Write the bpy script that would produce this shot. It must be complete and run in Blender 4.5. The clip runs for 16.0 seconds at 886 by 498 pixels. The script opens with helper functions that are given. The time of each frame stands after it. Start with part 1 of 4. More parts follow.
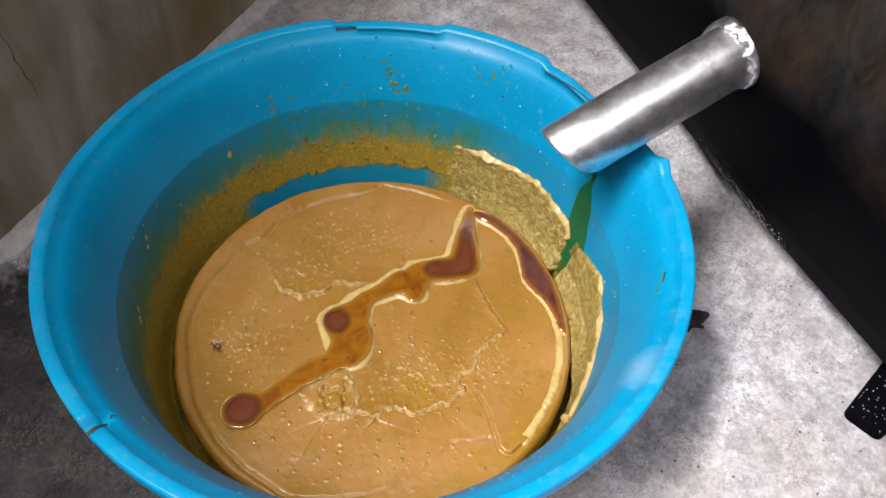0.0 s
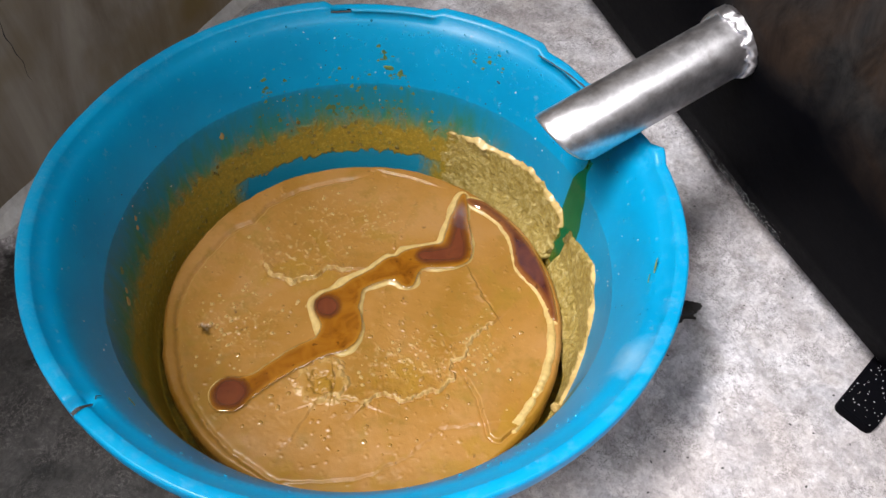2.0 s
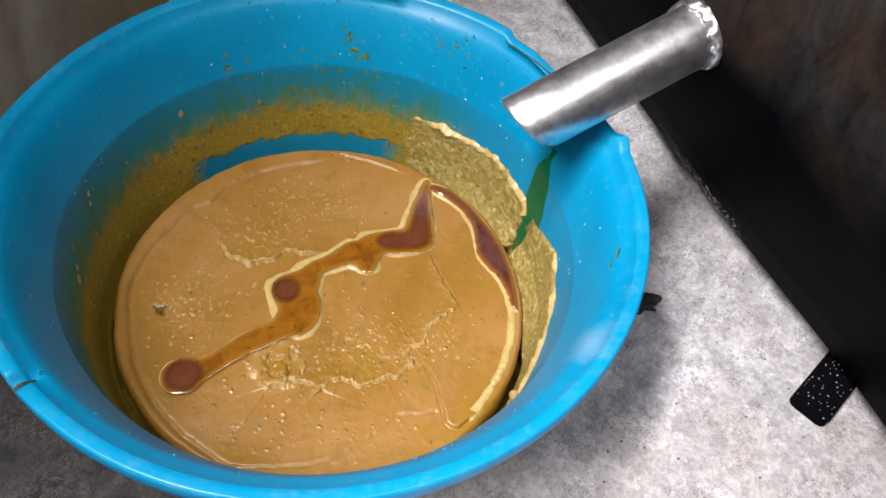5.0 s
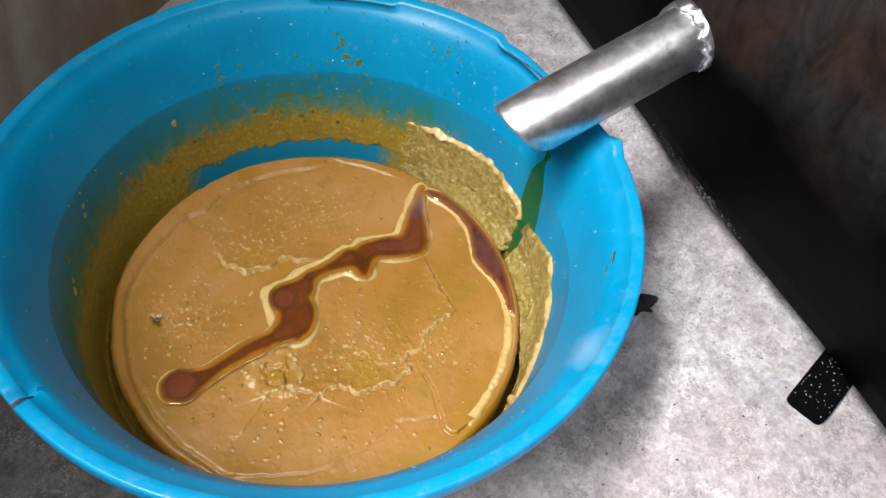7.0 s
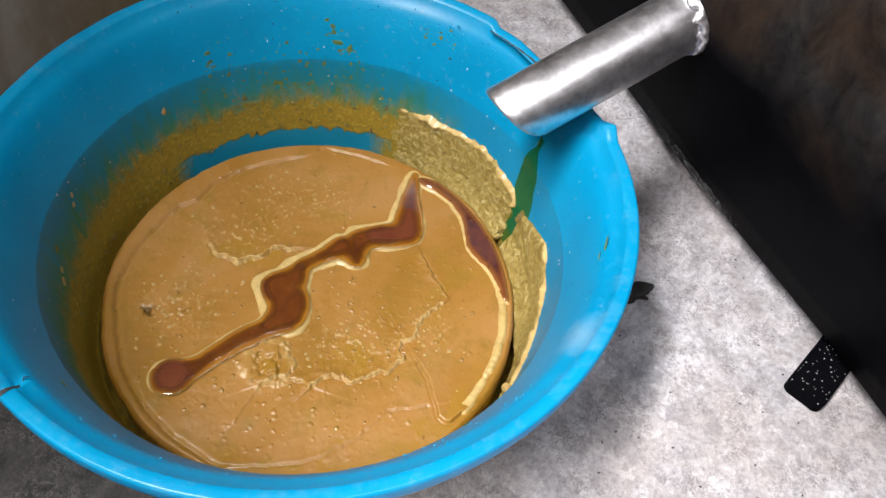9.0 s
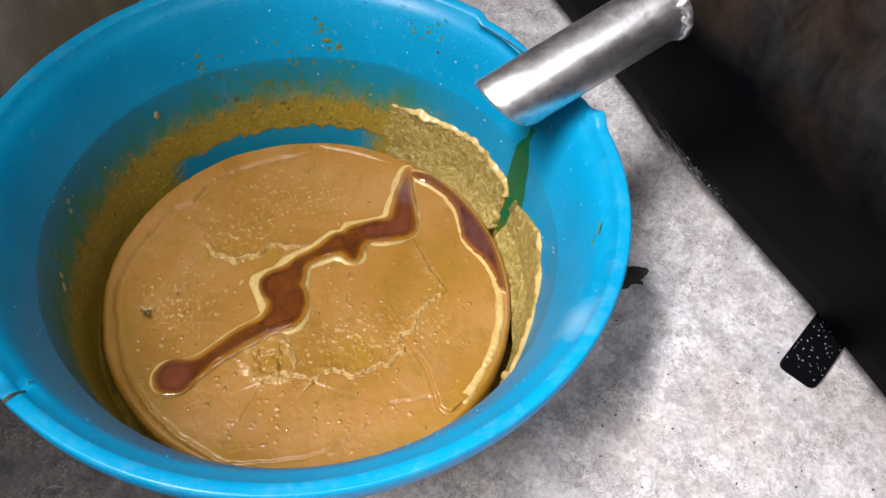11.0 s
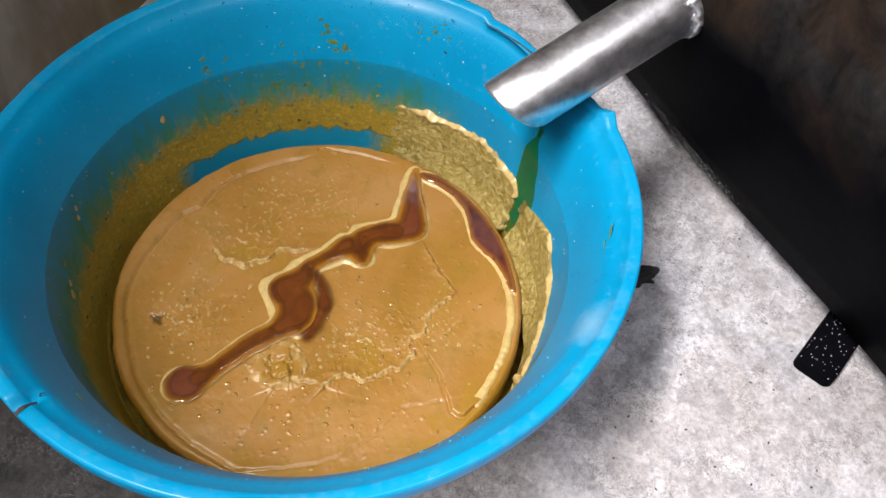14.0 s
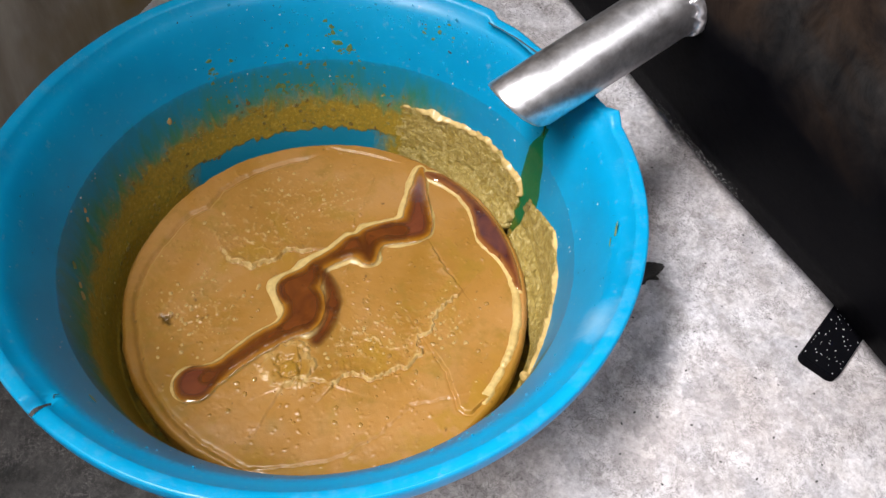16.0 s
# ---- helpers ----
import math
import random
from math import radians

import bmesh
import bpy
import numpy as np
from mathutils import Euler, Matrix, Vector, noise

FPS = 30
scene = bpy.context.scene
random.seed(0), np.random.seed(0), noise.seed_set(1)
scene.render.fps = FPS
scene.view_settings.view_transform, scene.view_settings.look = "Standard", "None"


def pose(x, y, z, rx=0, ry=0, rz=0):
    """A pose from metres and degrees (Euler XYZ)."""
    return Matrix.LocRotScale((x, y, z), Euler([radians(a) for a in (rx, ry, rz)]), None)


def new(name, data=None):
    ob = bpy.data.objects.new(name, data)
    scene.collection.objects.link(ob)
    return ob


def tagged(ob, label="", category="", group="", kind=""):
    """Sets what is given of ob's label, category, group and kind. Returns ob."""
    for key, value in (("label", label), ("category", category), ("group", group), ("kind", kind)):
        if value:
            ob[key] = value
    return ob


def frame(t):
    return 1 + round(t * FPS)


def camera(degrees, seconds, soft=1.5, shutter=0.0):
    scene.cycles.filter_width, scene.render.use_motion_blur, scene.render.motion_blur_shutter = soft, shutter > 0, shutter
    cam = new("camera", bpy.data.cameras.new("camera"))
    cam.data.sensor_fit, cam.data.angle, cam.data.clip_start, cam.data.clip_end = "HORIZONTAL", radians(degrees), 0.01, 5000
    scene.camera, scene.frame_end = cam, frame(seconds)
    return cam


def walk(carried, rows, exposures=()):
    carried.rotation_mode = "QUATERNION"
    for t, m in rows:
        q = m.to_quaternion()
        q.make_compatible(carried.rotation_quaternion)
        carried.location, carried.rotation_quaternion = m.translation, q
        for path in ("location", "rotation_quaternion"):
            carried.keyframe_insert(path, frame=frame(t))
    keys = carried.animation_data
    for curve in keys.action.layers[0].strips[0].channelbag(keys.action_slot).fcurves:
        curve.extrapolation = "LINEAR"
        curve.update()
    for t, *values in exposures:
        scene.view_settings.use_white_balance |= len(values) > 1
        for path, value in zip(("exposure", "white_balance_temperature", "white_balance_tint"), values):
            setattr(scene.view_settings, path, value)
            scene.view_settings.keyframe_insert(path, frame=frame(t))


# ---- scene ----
cam = camera(56.0, 16.0, soft=1.5)
# seconds, x, y, z, pitch, roll, yaw
ROWS = [
    (0, 0.0419, -0.4677, 0.7707, -52.09, -2.24, 0.01),
    (0.5, 0.0364, -0.4698, 0.7659, -52.48, -2.61, 0.79),
    (1, 0.0394, -0.4701, 0.7618, -52.68, -2.88, 1.10),
    (1.5, 0.0434, -0.4708, 0.7669, -52.73, -3.15, 0.67),
    (2, 0.0444, -0.4680, 0.7627, -52.71, -3.13, 0.53),
    (2.5, 0.0498, -0.4688, 0.7608, -52.89, -3.63, 0.12),
    (3, 0.0478, -0.4776, 0.7690, -52.84, -4.26, -0.17),
    (3.5, 0.0462, -0.4791, 0.7685, -52.68, -4.54, -0.21),
    (4, 0.0448, -0.4771, 0.7601, -52.72, -4.74, -0.03),
    (4.5, 0.0458, -0.4731, 0.7483, -52.85, -5.26, 0.21),
    (5, 0.0485, -0.4730, 0.7475, -52.77, -5.89, 0.12),
    (7.5, 0.0508, -0.4626, 0.7545, -53.02, -5.32, -0.91),
    (8, 0.0574, -0.4597, 0.7508, -53.10, -5.25, -0.94),
    (8.5, 0.0577, -0.4597, 0.7437, -53.11, -5.20, -0.97),
    (9, 0.0569, -0.4666, 0.7442, -53.31, -5.27, -1.05),
    (11.5, 0.0564, -0.4744, 0.7540, -53.61, -3.84, -3.27),
    (12, 0.0528, -0.4752, 0.7601, -53.76, -3.59, -3.34),
    (12.5, 0.0498, -0.4683, 0.7505, -53.79, -3.71, -3.23),
    (13, 0.0553, -0.4639, 0.7481, -53.75, -3.54, -3.18),
    (13.5, 0.0593, -0.4595, 0.7445, -54.02, -3.52, -3.21),
    (14, 0.0529, -0.4627, 0.7501, -53.98, -3.53, -3.26),
    (14.5, 0.0526, -0.4662, 0.7565, -54.00, -3.35, -3.32),
    (15, 0.0513, -0.4681, 0.7573, -54.10, -3.26, -3.44),
    (15.5, 0.0511, -0.4624, 0.7568, -54.12, -3.09, -3.58),
    (16, 0.0482, -0.4637, 0.7562, -54.23, -3.16, -3.56),
]
EXPOSURES = [(0.0, 0.0, 6500, 10), (16.0, 0.0, 6500, 10)]
walk(cam, [(t, pose(x, y, z, 90 + pitch, roll, yaw)) for t, x, y, z, pitch, roll, yaw in ROWS], EXPOSURES)

# ---- light: added lamps in two assumed, unseen roof openings ----
WALL_FOOT, WALL_ANGLE = Vector((-0.431, 0.106, 0.0)), math.degrees(math.atan2(0.898, 0.44))
ROOM = pose(WALL_FOOT.x, WALL_FOOT.y, 0, 0, 0, WALL_ANGLE)   # x along the stained wall, -y into the room
# LOW: height of the stained wall, its unseen top added to shade the left
WIDE, BEYOND, BACK, AHEAD, HIGH, LOW = 2.6, 2.2, -2.6, 2.4, 3.0, 1.85

world = bpy.data.worlds.new("sky")
scene.world = world
world.use_nodes = True
sky = world.node_tree.nodes.new("ShaderNodeTexSky")
sky.sky_type, sky.sun_disc, sky.sun_elevation, sky.sun_rotation = "NISHITA", False, radians(50), radians(120)
world.node_tree.links.new(sky.outputs["Color"], world.node_tree.nodes["Background"].inputs["Color"])
world.node_tree.nodes["Background"].inputs["Strength"].default_value = 0.1


def area_lamp(name, m, width, height, watts, colour):
    data = bpy.data.lights.new(name, "AREA")
    data.shape, data.size, data.size_y, data.energy, data.color = "RECTANGLE", width, height, watts, colour
    lamp = new(name, data)
    lamp.matrix_world = m
    return lamp


# assumed openings, unseen: centre along and beyond the wall, length and width, lamp watts
# the second is added fill for the floor's shadow and the spout's highlight
ASSUMED_OPENINGS = [(-1.38, 0.23, 2.3, 0.42, 336.0), (-0.45, -1.40, 1.5, 1.0, 34.0)]
for at_x, at_y, long_x, wide_y, watts in ASSUMED_OPENINGS:
    area_lamp("assumed_roof_lamp", ROOM @ pose(at_x, at_y, HIGH + 0.02), long_x, wide_y, watts, (1.0, 0.97, 0.98))


# ---- materials ----
def nodes_of(name):
    m = bpy.data.materials.new(name)
    m.use_nodes = True
    t = m.node_tree
    return m, t, t.nodes["Principled BSDF"], t.nodes.new("ShaderNodeTexCoord").outputs["Object"]


def put(t, kind, **values):
    n = t.nodes.new(kind)
    for key, value in values.items():
        n.inputs[key.replace("_", " ")].default_value = value
    return n


def noise_of(t, where, scale, detail=4.0, rough=0.6, twist=0.0):
    n = put(t, "ShaderNodeTexNoise", Scale=scale, Detail=detail, Roughness=rough, Distortion=twist)
    t.links.new(where, n.inputs["Vector"])
    return n.outputs["Fac"]


def ramp_of(t, fac, stops):
    n = t.nodes.new("ShaderNodeValToRGB")
    while len(n.color_ramp.elements) < len(stops):
        n.color_ramp.elements.new(0.5)
    for e, (at, c) in zip(n.color_ramp.elements, stops):
        e.position, e.color = at, (*c, 1) if len(c) == 3 else c
    t.links.new(fac, n.inputs["Fac"])
    return n.outputs["Color"]


def grey(t, fac, low, high):
    n = put(t, "ShaderNodeMapRange")
    for key, value in (("From Min", low), ("From Max", high)):
        n.inputs[key].default_value = value
    t.links.new(fac, n.inputs["Value"])
    return n.outputs["Result"]


def mixed(t, fac, a, b, how="MIX"):
    n = t.nodes.new("ShaderNodeMix")
    n.data_type, n.blend_type = "RGBA", how
    for key, value in (("Factor", fac), ("A", a), ("B", b)):
        sock = [s for s in n.inputs if s.name == key and (s.type == "RGBA" or key == "Factor" and s.type == "VALUE")][0]
        if isinstance(value, bpy.types.NodeSocket):
            t.links.new(value, sock)
        else:
            sock.default_value = value if isinstance(value, float) else (*value, 1)
    return [s for s in n.outputs if s.type == "RGBA"][0]


def maths(t, how, a, b=0.0):
    n = t.nodes.new("ShaderNodeMath")
    n.operation = how
    for i, value in enumerate((a, b)):
        if isinstance(value, bpy.types.NodeSocket):
            t.links.new(value, n.inputs[i])
        else:
            n.inputs[i].default_value = value
    return n.outputs[0]


def bump_of(t, shader, height, strength, distance, before=None):
    n = put(t, "ShaderNodeBump", Strength=strength, Distance=distance)
    t.links.new(height, n.inputs["Height"])
    if before:
        t.links.new(before, n.inputs["Normal"])
    t.links.new(n.outputs["Normal"], shader.inputs["Normal"])
    return n.outputs["Normal"]


def surface(name, stops, scale, rough=(0.6, 0.8), metal=0.0, fine=60.0, bump=0.3, depth=0.002, coat=0.0):
    """A plain surface: a colour ramp over coarse noise, fine grain in tone, roughness and relief."""
    m, t, s, where = nodes_of(name)
    coarse, grain = noise_of(t, where, scale, 6.0, 0.6, 0.4), noise_of(t, where, fine, 5.0, 0.65)
    colour = ramp_of(t, coarse, stops)
    tone = ramp_of(t, grain, [(0.3, (0.72, 0.72, 0.72)), (0.7, (1, 1, 1))])
    t.links.new(mixed(t, 1.0, colour, tone, "MULTIPLY"), s.inputs["Base Color"])
    r = put(t, "ShaderNodeMapRange")
    r.inputs["To Min"].default_value, r.inputs["To Max"].default_value = rough
    t.links.new(grain, r.inputs["Value"])
    t.links.new(r.outputs["Result"], s.inputs["Roughness"])
    s.inputs["Metallic"].default_value, s.inputs["Coat Weight"].default_value = metal, coat
    bump_of(t, s, coarse, bump, depth * 2, bump_of(t, s, grain, bump, depth))
    return m


SHADE_AT = tuple(ROOM.inverted() @ Vector((-0.36, -0.28, 0)))   # middle of the dark patch painted for the shade on the left floor


def concrete_material():
    m, t, s, where = nodes_of("worn_concrete")
    big, mid, fine = noise_of(t, where, 5, 5, 0.6, 0.3), noise_of(t, where, 30, 9, 0.72, 0.15), noise_of(t, where, 190, 5, 0.7)
    c = ramp_of(t, mid, [(0.30, (0.30, 0.285, 0.285)), (0.42, (0.46, 0.44, 0.44)), (0.50, (0.57, 0.555, 0.57)), (0.60, (0.69, 0.675, 0.70))])
    c = mixed(t, grey(t, big, 0.42, 0.66), c, (0.51, 0.465, 0.45))
    chalk = grey(t, noise_of(t, where, 14, 9, 0.8), 0.56, 0.60)
    c = mixed(t, maths(t, "MULTIPLY", chalk, 0.6), c, (0.74, 0.72, 0.73))
    warp = put(t, "ShaderNodeTexNoise", Scale=26.0, Detail=5.0, Roughness=0.7)
    t.links.new(where, warp.inputs["Vector"])
    bent = t.nodes.new("ShaderNodeVectorMath")
    bent.operation = "MULTIPLY_ADD"
    t.links.new(warp.outputs["Color"], bent.inputs[0])
    bent.inputs[1].default_value = (0.035, 0.035, 0.035)
    t.links.new(where, bent.inputs[2])
    plates = []
    for scale in (34.0, 85.0):
        cell = put(t, "ShaderNodeTexVoronoi", Scale=scale)
        t.links.new(bent.outputs[0], cell.inputs["Vector"])
        plates.append(ramp_of(t, cell.outputs["Color"], [(0.25, (0.62, 0.62, 0.63)), (0.42, (0.86, 0.855, 0.865)), (0.56, (0.90, 0.89, 0.89)), (0.70, (1.0, 1.0, 1.0))]))
        c = mixed(t, 0.5, c, plates[-1], "MULTIPLY")
    spots = grey(t, noise_of(t, where, 60, 5, 0.7, 0.3), 0.66, 0.70)
    c = mixed(t, maths(t, "MULTIPLY", spots, 0.65), c, (0.10, 0.095, 0.09))
    # the left floor's shade, painted into the concrete as a ragged blotchy patch
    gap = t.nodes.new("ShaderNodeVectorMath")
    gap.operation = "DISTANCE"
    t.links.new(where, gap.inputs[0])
    gap.inputs[1].default_value = SHADE_AT
    shade_patch = grey(t, maths(t, "ADD", gap.outputs["Value"], maths(t, "MULTIPLY", maths(t, "SUBTRACT", mid, 0.5), 0.22)), 0.40, 0.34)
    c = mixed(t, maths(t, "MULTIPLY", shade_patch, 0.97), c, ramp_of(t, mid, [(0.38, (0.005, 0.005, 0.004)), (0.60, (0.036, 0.034, 0.031))]))
    veins = grey(t, maths(t, "ABSOLUTE", maths(t, "SUBTRACT", noise_of(t, where, 22, 6, 0.75, 2.0), 0.5)), 0.012, 0.0)
    c = mixed(t, maths(t, "MULTIPLY", veins, 0.5), c, (0.12, 0.11, 0.105))
    nicks = grey(t, maths(t, "ABSOLUTE", maths(t, "SUBTRACT", noise_of(t, where, 105, 4, 0.65, 1.6), 0.46)), 0.030, 0.004)
    c = mixed(t, maths(t, "MULTIPLY", maths(t, "MULTIPLY", nicks, grey(t, noise_of(t, where, 17, 4, 0.6), 0.44, 0.56)), 0.85), c, (0.13, 0.118, 0.115))
    c = mixed(t, 1.0, c, ramp_of(t, fine, [(0.3, (0.66, 0.66, 0.66)), (0.62, (1, 1, 1))]), "MULTIPLY")
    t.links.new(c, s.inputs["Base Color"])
    s.inputs["Roughness"].default_value, s.inputs["Specular IOR Level"].default_value = 0.66, 0.25
    bump_of(t, s, mid, 0.5, 0.006, bump_of(t, s, plates[1], 0.35, 0.002, bump_of(t, s, fine, 0.4, 0.0015)))
    return m


def plaster_material():
    m, t, s, where = nodes_of("stained_plaster")
    stretch = put(t, "ShaderNodeMapping")
    stretch.inputs["Scale"].default_value = (1.0, 1.0, 0.22)
    t.links.new(where, stretch.inputs["Vector"])
    streak, big, fine = noise_of(t, stretch.outputs["Vector"], 16, 6, 0.6, 0.5), noise_of(t, where, 4, 4, 0.6), noise_of(t, where, 120, 4, 0.6)
    c = ramp_of(t, streak, [(0.30, (0.17, 0.130, 0.085)), (0.5, (0.30, 0.250, 0.19)), (0.7, (0.42, 0.370, 0.30))])
    c = mixed(t, grey(t, big, 0.5, 0.7), c, (0.22, 0.15, 0.055))
    t.links.new(c, s.inputs["Base Color"])
    s.inputs["Roughness"].default_value = 0.7
    bump_of(t, s, streak, 0.25, 0.004, bump_of(t, s, fine, 0.25, 0.001))
    return m


def basin_material():
    """Translucent blue plastic with a dried mustard film over the lower inside of the wall."""
    m, t, s, where = nodes_of("blue_plastic")
    fine, mid = noise_of(t, where, 140, 4, 0.6), noise_of(t, where, 9, 4, 0.6)
    c = ramp_of(t, mid, [(0.3, (0.0, 0.31, 0.56)), (0.7, (0.0, 0.39, 0.67))])
    c = mixed(t, maths(t, "MULTIPLY", grey(t, fine, 0.62, 0.75), 0.25), c, (0.35, 0.5, 0.55))
    xyz = t.nodes.new("ShaderNodeSeparateXYZ")
    t.links.new(where, xyz.inputs["Vector"])
    x, y, z = xyz.outputs
    turned_by = radians(150)
    angle = maths(t, "ARCTAN2", maths(t, "SUBTRACT", maths(t, "MULTIPLY", y, math.cos(turned_by)), maths(t, "MULTIPLY", x, math.sin(turned_by))),
                  maths(t, "ADD", maths(t, "MULTIPLY", x, math.cos(turned_by)), maths(t, "MULTIPLY", y, math.sin(turned_by))))
    angle = maths(t, "ADD", angle, turned_by)                # 0 along +x, growing by the far side, up to 330 degrees
    away = maths(t, "ABSOLUTE", maths(t, "SUBTRACT", angle, 2.0))
    upright = put(t, "ShaderNodeMapping")
    upright.inputs["Scale"].default_value = (1.0, 1.0, 0.45)
    t.links.new(where, upright.inputs["Vector"])
    ragged, grains = noise_of(t, upright.outputs["Vector"], 55, 7, 0.7, 0.5), noise_of(t, where, 210, 4, 0.7)
    inside = grey(t, maths(t, "ADD", maths(t, "MULTIPLY", x, x), maths(t, "MULTIPLY", y, y)), 0.242 ** 2, 0.236 ** 2)
    round_it = grey(t, maths(t, "ADD", angle, maths(t, "MULTIPLY", ragged, 0.3)), 0.95, 1.25)
    # thin oily film up to the bend of the wall, thick grains lower down
    thin = grey(t, maths(t, "SUBTRACT", maths(t, "ADD", maths(t, "MULTIPLY", ragged, 0.030), 0.127), z), 0.0, 0.007)
    streaks = put(t, "ShaderNodeMapping")
    streaks.inputs["Scale"].default_value = (1.0, 1.0, 0.2)
    t.links.new(where, streaks.inputs["Vector"])
    runs = noise_of(t, streaks.outputs["Vector"], 75, 5, 0.65, 0.3)
    thin = maths(t, "MULTIPLY", maths(t, "MULTIPLY", thin, round_it), inside)
    fade = maths(t, "MULTIPLY", grey(t, angle, 2.3, 3.1), 0.012)
    film = grey(t, maths(t, "SUBTRACT", maths(t, "SUBTRACT", maths(t, "ADD", maths(t, "MULTIPLY", ragged, 0.085), 0.074), fade), z), 0.0, 0.034)
    clean = grey(t, maths(t, "SUBTRACT", maths(t, "ADD", 0.034, maths(t, "MULTIPLY", ragged, 0.034)), z), 0.0, 0.002)
    clean = maths(t, "MULTIPLY", clean, grey(t, maths(t, "ADD", maths(t, "ABSOLUTE", maths(t, "SUBTRACT", angle, 1.82)), maths(t, "MULTIPLY", ragged, 0.3)), 0.74, 0.62))
    film = maths(t, "POWER", film, 1.8)
    film = maths(t, "MULTIPLY", film, maths(t, "SUBTRACT", 1.0, maths(t, "MULTIPLY", clean, 0.95)))
    film = maths(t, "MULTIPLY", maths(t, "MULTIPLY", film, inside), round_it)
    low = grey(t, maths(t, "SUBTRACT", maths(t, "ADD", 0.040, maths(t, "MULTIPLY", ragged, 0.03)), z), 0.0, 0.012)
    film = maths(t, "MAXIMUM", film, maths(t, "MULTIPLY", maths(t, "MULTIPLY", low, inside), maths(t, "SUBTRACT", 1.0, clean)))
    mustard = ramp_of(t, grains, [(0.3, (0.20, 0.135, 0.010)), (0.55, (0.28, 0.185, 0.018)), (0.74, (0.46, 0.33, 0.07))])
    # shade of the gap beside the cake, painted onto the foot of the wall
    gap_shade = grey(t, maths(t, "SUBTRACT", maths(t, "ADD", 0.005, maths(t, "MULTIPLY", ragged, 0.018)), z), 0.0, 0.008)
    mustard = mixed(t, maths(t, "MULTIPLY", gap_shade, 0.95), mustard, (0.018, 0.013, 0.003))
    c = mixed(t, maths(t, "MULTIPLY", thin, 0.5), c, (0.0, 0.25, 0.34))
    veil = grey(t, maths(t, "ADD", runs, maths(t, "MULTIPLY", maths(t, "SUBTRACT", 0.118, z), 9.0)), 0.36, 0.80)
    c = mixed(t, maths(t, "MULTIPLY", maths(t, "MULTIPLY", thin, veil), maths(t, "MULTIPLY", maths(t, "SUBTRACT", 1.0, clean), 0.9)), c, (0.04, 0.25, 0.10))
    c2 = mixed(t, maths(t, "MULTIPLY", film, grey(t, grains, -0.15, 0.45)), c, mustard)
    scuff = maths(t, "MULTIPLY", grey(t, z, 0.200, 0.214), grey(t, noise_of(t, where, 60, 8, 0.8), 0.50, 0.72))
    worn = t.nodes.new("ShaderNodeVectorMath")
    worn.operation = "DISTANCE"
    t.links.new(where, worn.inputs[0])
    worn.inputs[1].default_value = (0.222, -0.140, 0.198)
    rub = grey(t, maths(t, "ADD", worn.outputs["Value"], maths(t, "MULTIPLY", ragged, 0.03)), 0.040, 0.022)
    scuff = maths(t, "ADD", maths(t, "MULTIPLY", scuff, 0.16), maths(t, "MULTIPLY", rub, 0.45))
    c2 = mixed(t, scuff, c2, (0.42, 0.62, 0.72))
    t.links.new(c2, s.inputs["Base Color"])
    s.inputs["Roughness"].default_value = 0.33
    s.inputs["Specular IOR Level"].default_value = 0.45
    bump_of(t, s, maths(t, "MULTIPLY", maths(t, "ADD", grains, ragged), film), 0.5, 0.003, bump_of(t, s, fine, 0.12, 0.0006))
    glow = put(t, "ShaderNodeBsdfTranslucent")
    t.links.new(c2, glow.inputs["Color"])
    blend = t.nodes.new("ShaderNodeMixShader")
    t.links.new(maths(t, "MULTIPLY", maths(t, "SUBTRACT", 1.0, film), 0.42), blend.inputs["Fac"])
    t.links.new(s.outputs[0], blend.inputs[1])
    t.links.new(glow.outputs[0], blend.inputs[2])
    t.links.new(blend.outputs[0], t.nodes["Material Output"].inputs["Surface"])
    return m


def paste_material():
    m, t, s, where = nodes_of("oily_tan_paste")
    big, mid, fine = noise_of(t, where, 7, 4, 0.55, 0.8), noise_of(t, where, 45, 6, 0.65), noise_of(t, where, 260, 4, 0.65)
    c = ramp_of(t, big, [(0.3, (0.208, 0.097, 0.008)), (0.5, (0.275, 0.131, 0.024)), (0.72, (0.325, 0.168, 0.052))])
    c = mixed(t, maths(t, "MULTIPLY", grey(t, mid, 0.52, 0.70), 0.6), c, (0.17, 0.095, 0.005))
    oily = grey(t, noise_of(t, where, 13, 6, 0.7, 1.2), 0.56, 0.64)
    c = mixed(t, maths(t, "MULTIPLY", oily, 0.32), c, (0.20, 0.12, 0.004))
    specks = grey(t, noise_of(t, where, 95, 3, 0.5), 0.70, 0.75)
    c = mixed(t, maths(t, "MULTIPLY", specks, 0.7), c, (0.07, 0.03, 0.005))
    c = mixed(t, maths(t, "MULTIPLY", grey(t, fine, 0.64, 0.74), 0.4), c, (0.42, 0.28, 0.12))
    # the last layer darkens the hole and paints shade into the cracks
    for name, tint, most in (("oily", (0.245, 0.132, 0.009), 0.7), ("skin", (0.52, 0.37, 0.15), 0.8), ("pit_and_shade", (0.055, 0.030, 0.003), 0.85)):
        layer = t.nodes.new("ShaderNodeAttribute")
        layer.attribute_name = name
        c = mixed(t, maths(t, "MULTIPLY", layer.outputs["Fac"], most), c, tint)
    t.links.new(c, s.inputs["Base Color"])
    r = put(t, "ShaderNodeMapRange")
    r.inputs["To Min"].default_value, r.inputs["To Max"].default_value = 0.25, 0.47
    t.links.new(mid, r.inputs["Value"])
    t.links.new(r.outputs["Result"], s.inputs["Roughness"])
    bump_of(t, s, mid, 0.12, 0.0015, bump_of(t, s, fine, 0.3, 0.0005))
    return m


